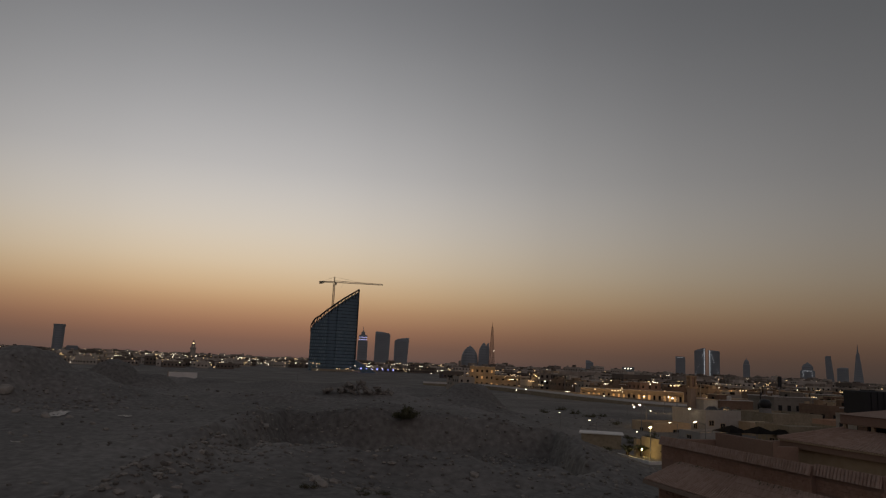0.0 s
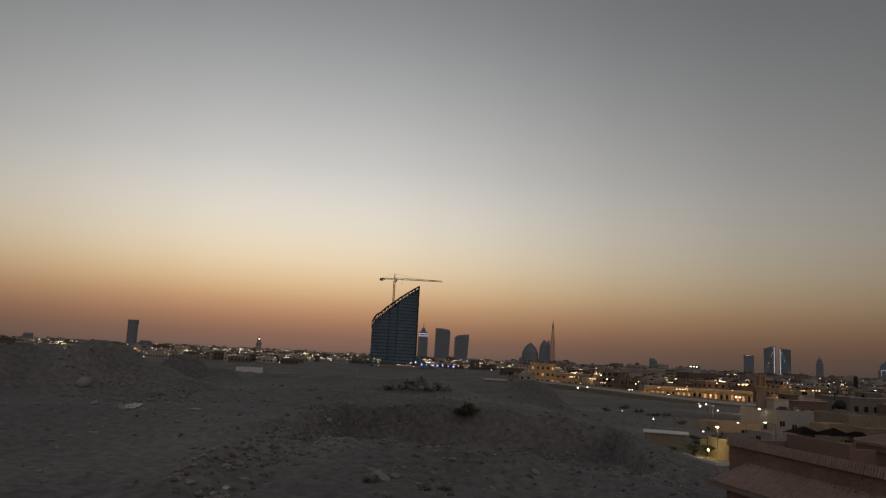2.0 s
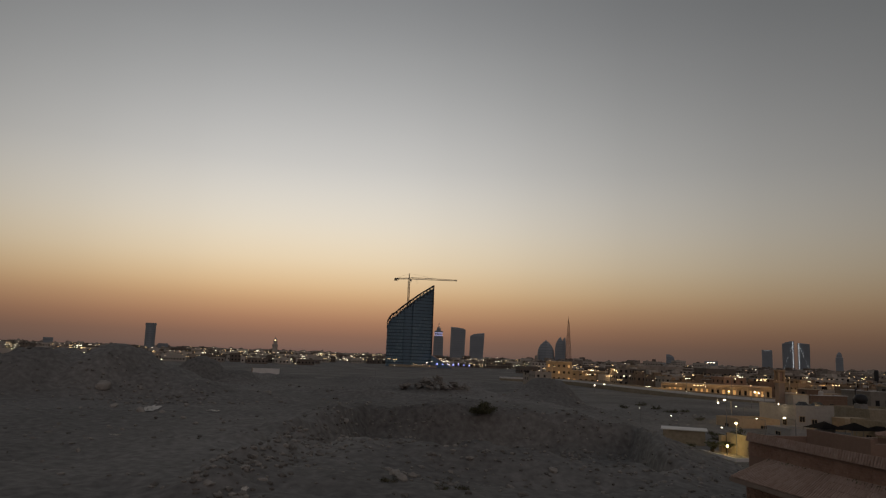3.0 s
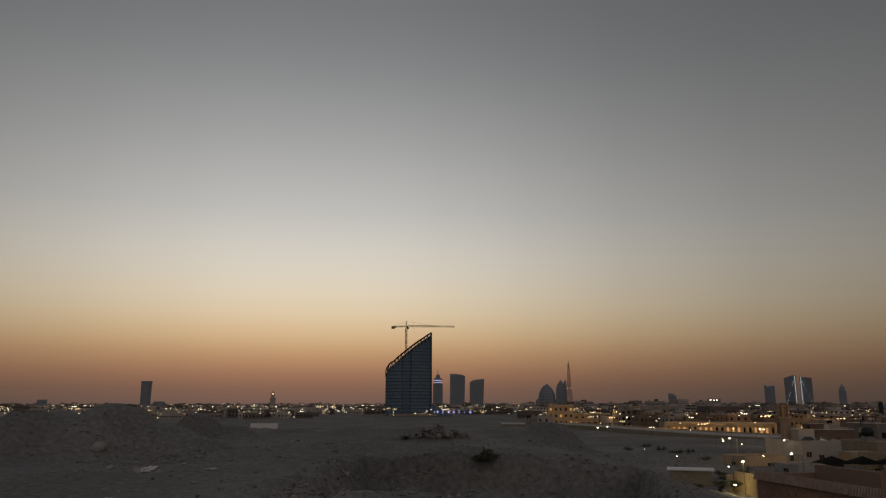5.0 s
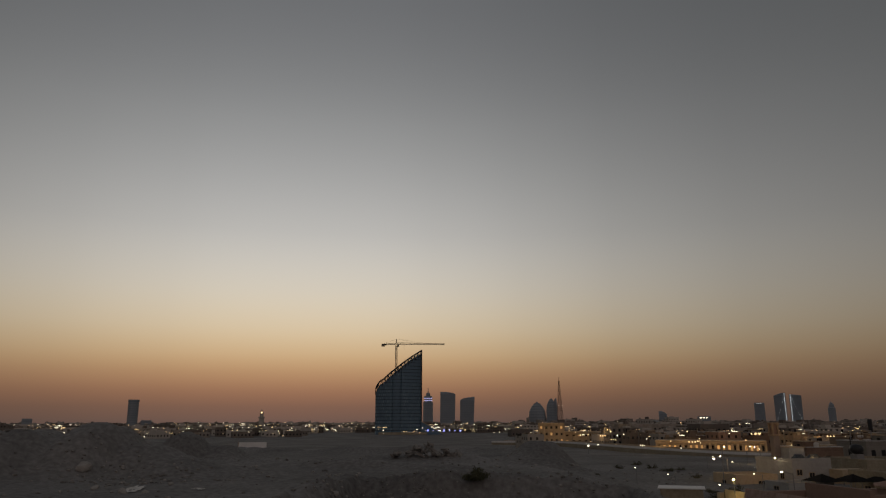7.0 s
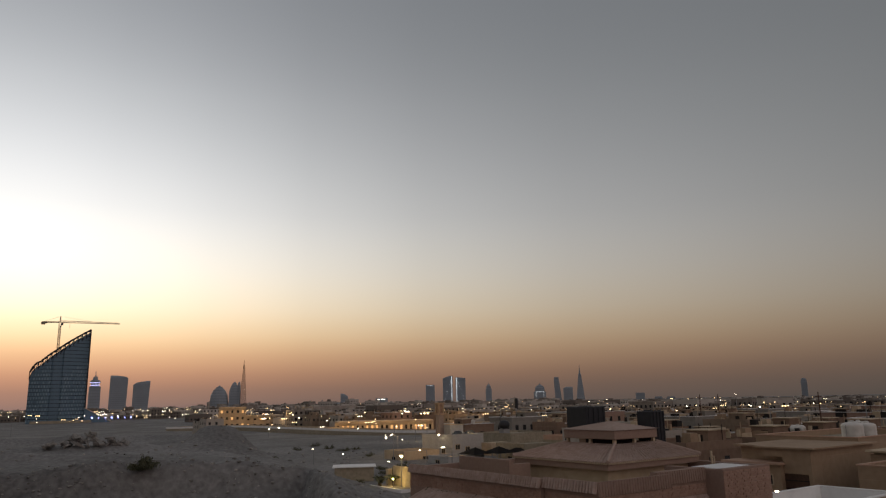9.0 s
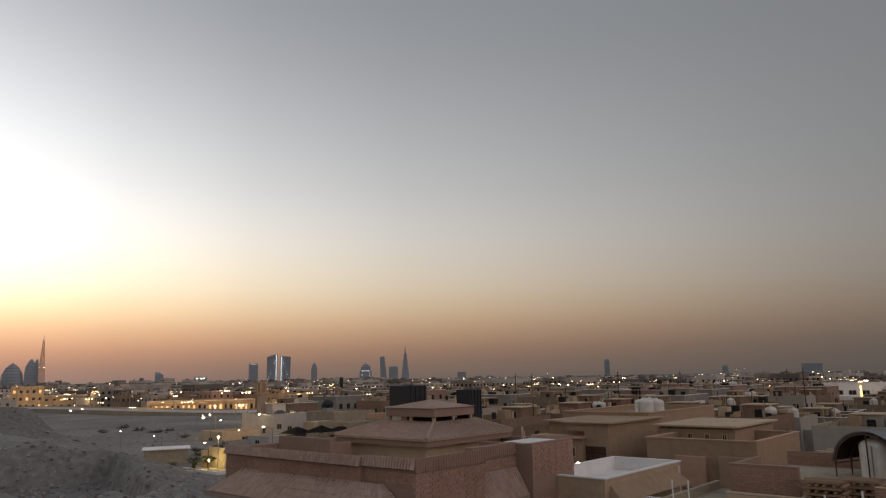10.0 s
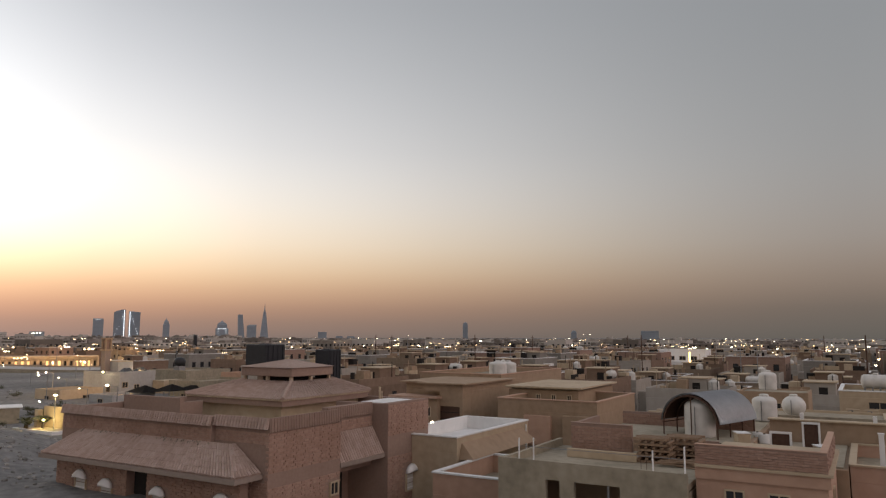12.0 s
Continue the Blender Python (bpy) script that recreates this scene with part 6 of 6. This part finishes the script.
def frond_plant(x, y, z, size, n, seed, label, name="shrub"):
    """A bush of many small leaves on branching twigs."""
    rng_ = random.Random(seed)
    t = thing(name, pose(x, y, z), label, "bush", "bushes")
    wood, leaf = bmesh.new(), bmesh.new()
    tips = []
    for _ in range(14):
        d = Vector((rng_.gauss(0, 1), rng_.gauss(0, 1), abs(rng_.gauss(0.5, 0.4)) + 0.15)).normalized()
        q = Vector((d.x * size, d.y * size, d.z * size * 0.62))
        rod(wood, (0, 0, -0.1), q * 0.55, 0.035 * size, 5, 0.02 * size)
        rod(wood, q * 0.55, q * 0.95, 0.02 * size, 4, 0.008)
        tips.append(q)
    for _ in range(n):
        q = rng_.choice(tips) * rng_.uniform(0.35, 1.08) + Vector((rng_.gauss(0, 0.13), rng_.gauss(0, 0.13), rng_.gauss(0, 0.09))) * size
        s = size * rng_.uniform(0.03, 0.075)
        e = Euler((rng_.uniform(0, 6), rng_.uniform(0, 6), rng_.uniform(0, 6))).to_matrix()
        if q.z < 0.02:
            q.z = rng_.uniform(0.02, 0.2)
        leaf.faces.new([leaf.verts.new(q + e @ Vector(c) * s) for c in ((-1.4, 0, 0), (0, -0.5, 0.1), (1.4, 0, 0), (0, 0.5, 0.1))])
    part("stem", wood, "bark", t)
    part("foliage", leaf, "leaf", t)
    return t


def palm(a, b, z, size, seed):
    rng_ = random.Random(seed)
    t = thing("palm_bush", town(a, b, z), "young palm with arching fronds by the lit wall", "palm", "palms")
    part("trunk", rod(bmesh.new(), (0, 0, -0.1), (0, 0, 0.5 * size), 0.16, 8, 0.12), "bark", t)
    for k in range(11):
        f, lean = 2 * math.pi * k / 11 + rng_.uniform(-0.2, 0.2), rng_.uniform(0.4, 1.0)
        bm = bmesh.new()
        prev = Vector((0, 0, 0.5 * size))
        for s in range(1, 7):
            u = s / 6 * size
            p = Vector((math.cos(f) * u * lean, math.sin(f) * u * lean, 0.5 * size + u * (1.05 - lean * 0.5) - 0.45 * u * u / size))
            for sd in (-1, 1):
                o = Vector((-math.sin(f), math.cos(f), -0.5)) * 0.28 * size * sd * (1 - s / 8)
                bm.faces.new([bm.verts.new(v) for v in (prev, p, p + o * 0.9, prev.lerp(p, 0.4) + o)])
            prev = p
        part("frond", bm, "leaf", t)
    return t


for k, (a, b, s) in enumerate(((49.4, 81.6, 1.6), (48.2, 83.0, 1.4), (50.6, 77.2, 1.5), (52.6, 77.0, 1.3), (47.6, 81.6, 1.2))):
    palm(a, b, 3.0, s, k)
frond_plant(*where(-6.6, -4.42), 2.0, 3600, 1, "dense dry green desert bush on bare soil")
for k, (az, r, s) in enumerate(((2.5, 150, 0.9), (4.2, 175, 1.3), (5.5, 190, 1.6), (6.5, 178, 1.5), (7.6, 168, 1.6), (8.6, 172, 1.2), (9.6, 150, 1.2), (10.6, 120, 1.3), (8.9, 100, 0.9), (-13.5, 47, 0.6), (-9.6, 46, 0.55), (-8.0, 45.5, 0.5), (13.2, 150, 2.2), (12.4, 118, 2.0), (11.2, 112, 1.6))):
    x, y = r * math.sin(radians(az)), r * math.cos(radians(az))
    frond_plant(x, y, ground_at(x, y), s, 420, 20 + k, "low scrubby bush on the gravel ground")


# ---- loose things on the desert ground ----
def stone_mesh(bm, centre, size, rng_):
    sub = bmesh.ops.create_icosphere(bm, subdivisions=1 if size < 0.5 else 2, radius=1.0)
    sx, sy, sz = size * rng_.uniform(0.7, 1.3), size * rng_.uniform(0.6, 1.0), size * rng_.uniform(0.4, 0.75)
    e = Euler((rng_.uniform(-0.4, 0.4), rng_.uniform(-0.4, 0.4), rng_.uniform(0, 6))).to_matrix()
    for v in sub["verts"]:
        k = 1 + 0.28 * noise.noise(v.co * 1.7 + Vector((centre[0], centre[1], 0)))
        v.co = e @ Vector((v.co.x * sx * k, v.co.y * sy * k, v.co.z * sz * k)) + Vector(centre)


def scatter_stones():
    """Rubble on the rib, the scarp, the heaps and thinly elsewhere."""
    rng_ = random.Random(77)
    verts, faces = [], []
    base = bmesh.new()
    bmesh.ops.create_icosphere(base, subdivisions=1, radius=1.0)
    bv, bf = [v.co.copy() for v in base.verts], [[v.index for v in f.verts] for f in base.faces]
    base.free()
    spots_ = []
    for _ in range(900):
        y = rng_.uniform(38, 92)
        spots_.append((-23.5 - 0.12 * (y - 70) + rng_.gauss(0, 1.8), y, rng_.uniform(0.06, 0.30)))
    for _ in range(800):
        spots_.append((rng_.uniform(-27, 8), 96 + rng_.gauss(0, 3.0), rng_.uniform(0.06, 0.26)))
    for _ in range(700):
        spots_.append((rng_.uniform(-24, 12), rng_.gauss(58, 5), rng_.uniform(0.05, 0.22)))
    for _ in range(220):
        spots_.append((-60 + rng_.gauss(0, 8), 97 + rng_.gauss(0, 4), rng_.uniform(0.07, 0.34)))
    for _ in range(500):
        spots_.append((rng_.uniform(8, 24), rng_.uniform(45, 100), rng_.uniform(0.05, 0.2)))
    for _ in range(800):
        az, r = radians(rng_.uniform(-42, 10)), rng_.uniform(40, 170)
        spots_.append((r * math.sin(az), r * math.cos(az), rng_.uniform(0.05, 0.2) * (1 + r / 120)))
    zs = height(np.array([s[0] for s in spots_]), np.array([s[1] for s in spots_]))
    for (x, y, s), z in zip(spots_, zs):
        n = len(verts)
        sx, sy, sz, f = s * rng_.uniform(0.8, 1.5), s * rng_.uniform(0.6, 1.1), s * rng_.uniform(0.4, 0.8), rng_.uniform(0, 6.3)
        c, sn = math.cos(f), math.sin(f)
        for v in bv:
            k = rng_.uniform(0.72, 1.15)
            verts.append((x + (v.x * sx * c - v.y * sy * sn) * k, y + (v.x * sx * sn + v.y * sy * c) * k, z + sz * 0.25 + v.z * sz * k))
        faces += [[n + i for i in q] for q in bf]
    tagged(raw("loose_stones", verts, faces, "stone"), "pale loose stones and rubble on the desert soil", "stones", kind="stuff")


scatter_stones()


def boulder(az, r, size, seed, label, turn=0.0):
    x, y = r * math.sin(radians(az)), r * math.cos(radians(az))
    rng_ = random.Random(seed)
    bm = bmesh.new()
    stone_mesh(bm, (0, 0, 0), size, rng_)
    ob = part("boulder", bm, "stone")
    ob.matrix_basis = pose(x, y, ground_at(x, y) + size * 0.2, 0, 0, turn)
    tagged(ob, label, "boulder", "boulders")


boulder(-34.6, math.hypot(*where(-34.6, -3.2)[:2]), 1.2, 1, "big pale rounded boulder at the foot of a spoil heap")
for k, (az, r, s) in enumerate(((-33.8, 103, 0.6), (-13.2, 49, 0.55), (-12.6, 48, 0.6), (-13.6, 51, 0.45), (-11.8, 50, 0.4), (-16.6, 78, 0.55), (-10.2, 82, 0.75), (-9.0, 83, 0.8), (-8.4, 82.5, 0.6), (-11.6, 84, 0.55), (-6.0, 84, 0.5), (-12.8, 92, 0.7), (-10.5, 96, 0.6), (-1.0, 56, 0.4), (-4.2, 53, 0.35), (-7.4, 57, 0.42), (-17.2, 90, 0.6), (-29.0, 88, 0.5), (-32.0, 98, 0.7), (-30.5, 96, 0.55))):
    boulder(az, r, s, 40 + k, "pale angular boulder lying on the soil", k * 40)

rx, ry, rz = where(-10.3, -2.62)
rubble = thing("rubble_pile", pose(rx, ry, rz, 0, 0, 8), "pile of broken concrete slabs and rubble", "rubble pile")
rng_r = random.Random(6)
for k in range(90):
    u = rng_r.uniform(-7.5, 7.5)
    zmax = 2.9 * (1 - abs(u) / 8.5) * (0.75 + 0.25 * math.sin(u * 2))
    w, d, t = rng_r.uniform(0.5, 1.9), rng_r.uniform(0.4, 1.2), rng_r.uniform(0.12, 0.4)
    ob = part("slab", boxes((-w / 2, w / 2, -d / 2, d / 2, -t / 2, t / 2), bevel=0.03), "stone", rubble)
    ob.matrix_basis = pose(u, rng_r.uniform(-2, 1.5), rng_r.uniform(0.1, max(0.3, zmax)), rng_r.uniform(-60, 60), rng_r.uniform(-50, 50), rng_r.uniform(0, 180))

# pale sheeting and litter
def litter(az, r, w, d, seed):
    x, y = r * math.sin(radians(az)), r * math.cos(radians(az))
    rng_ = random.Random(seed)
    bm = bmesh.new()
    n = 7
    vs = [[bm.verts.new(((i / n - 0.5) * w * rng_.uniform(0.8, 1.1), (j / n - 0.5) * d * rng_.uniform(0.8, 1.1), 0)) for j in range(n + 1)] for i in range(n + 1)]
    for row in vs:
        for v in row:
            v.co.z = ground_at(x + v.co.x, y + v.co.y) - ground_at(x, y) + 0.10 + rng_.uniform(0, 0.14)
    for i in range(n):
        for j in range(n):
            if rng_.random() < 0.85:
                bm.faces.new((vs[i][j], vs[i + 1][j], vs[i + 1][j + 1], vs[i][j + 1]))
    ob = part("plastic_sheet", bm, "tank")
    ob.matrix_basis = pose(x, y, ground_at(x, y))
    tagged(ob, "crumpled pale plastic sheet on the soil", "litter", "litter")


for k, (az, elev, w, d) in enumerate(((-31.2, -4.7, 1.9, 2.6), (-27.0, -4.8, 1.4, 1.0), (-24.25, -10.5, 0.35, 0.4), (-33.5, -6.6, 0.9, 0.6))):
    litter(az, math.hypot(*where(az, elev)[:2]), w, d, k)

# white boundary wall and long shed roof seen past the heaps
bwall = thing("boundary_wall", pose(-137, 300.5, 0, 0, 0, 24), "pale boundary wall, its front painted white as if lamp-lit", "wall")
# White on the front stands in for lamp light; the return is tan.
part("wall", boxes((0.8, 12.4, 0, 0.3, 0, 4.6)), "white", bwall)
part("wall", boxes((0.5, 0.8, 0, 12, 0, 4.6)), "tan", bwall)
shed = thing("long_shed", polar(8.5, 104, 0.95), "long low shed with a pale sheet roof", "shed")
part("wall", boxes((-2.7, 2.7, 0.3, 4, 0, 3.7)), "concrete", shed)
part("roof", boxes((-3.0, 3.0, 0, 4.4, 3.7, 3.82)), "white", shed)

# blue lamps along the tower's forecourt
for k in range(7):
    bl = thing("blue_lamp", polar(-10.2 + 0.42 * k, 742 - 4 * k, 0.4), "small blue forecourt lamp", "lamp", "blue lamps")
    part("post", rod(bmesh.new(), (0, 0, -2), (0, 0, 3.2), 0.08, 6), "steel", bl)
    bm = bmesh.new()
    bmesh.ops.create_icosphere(bm, subdivisions=2, radius=0.5 if k % 3 else 0.75, matrix=Matrix.Translation((0, 0, 3.5)))
    part("globe", bm, "blue", bl, smooth=True)
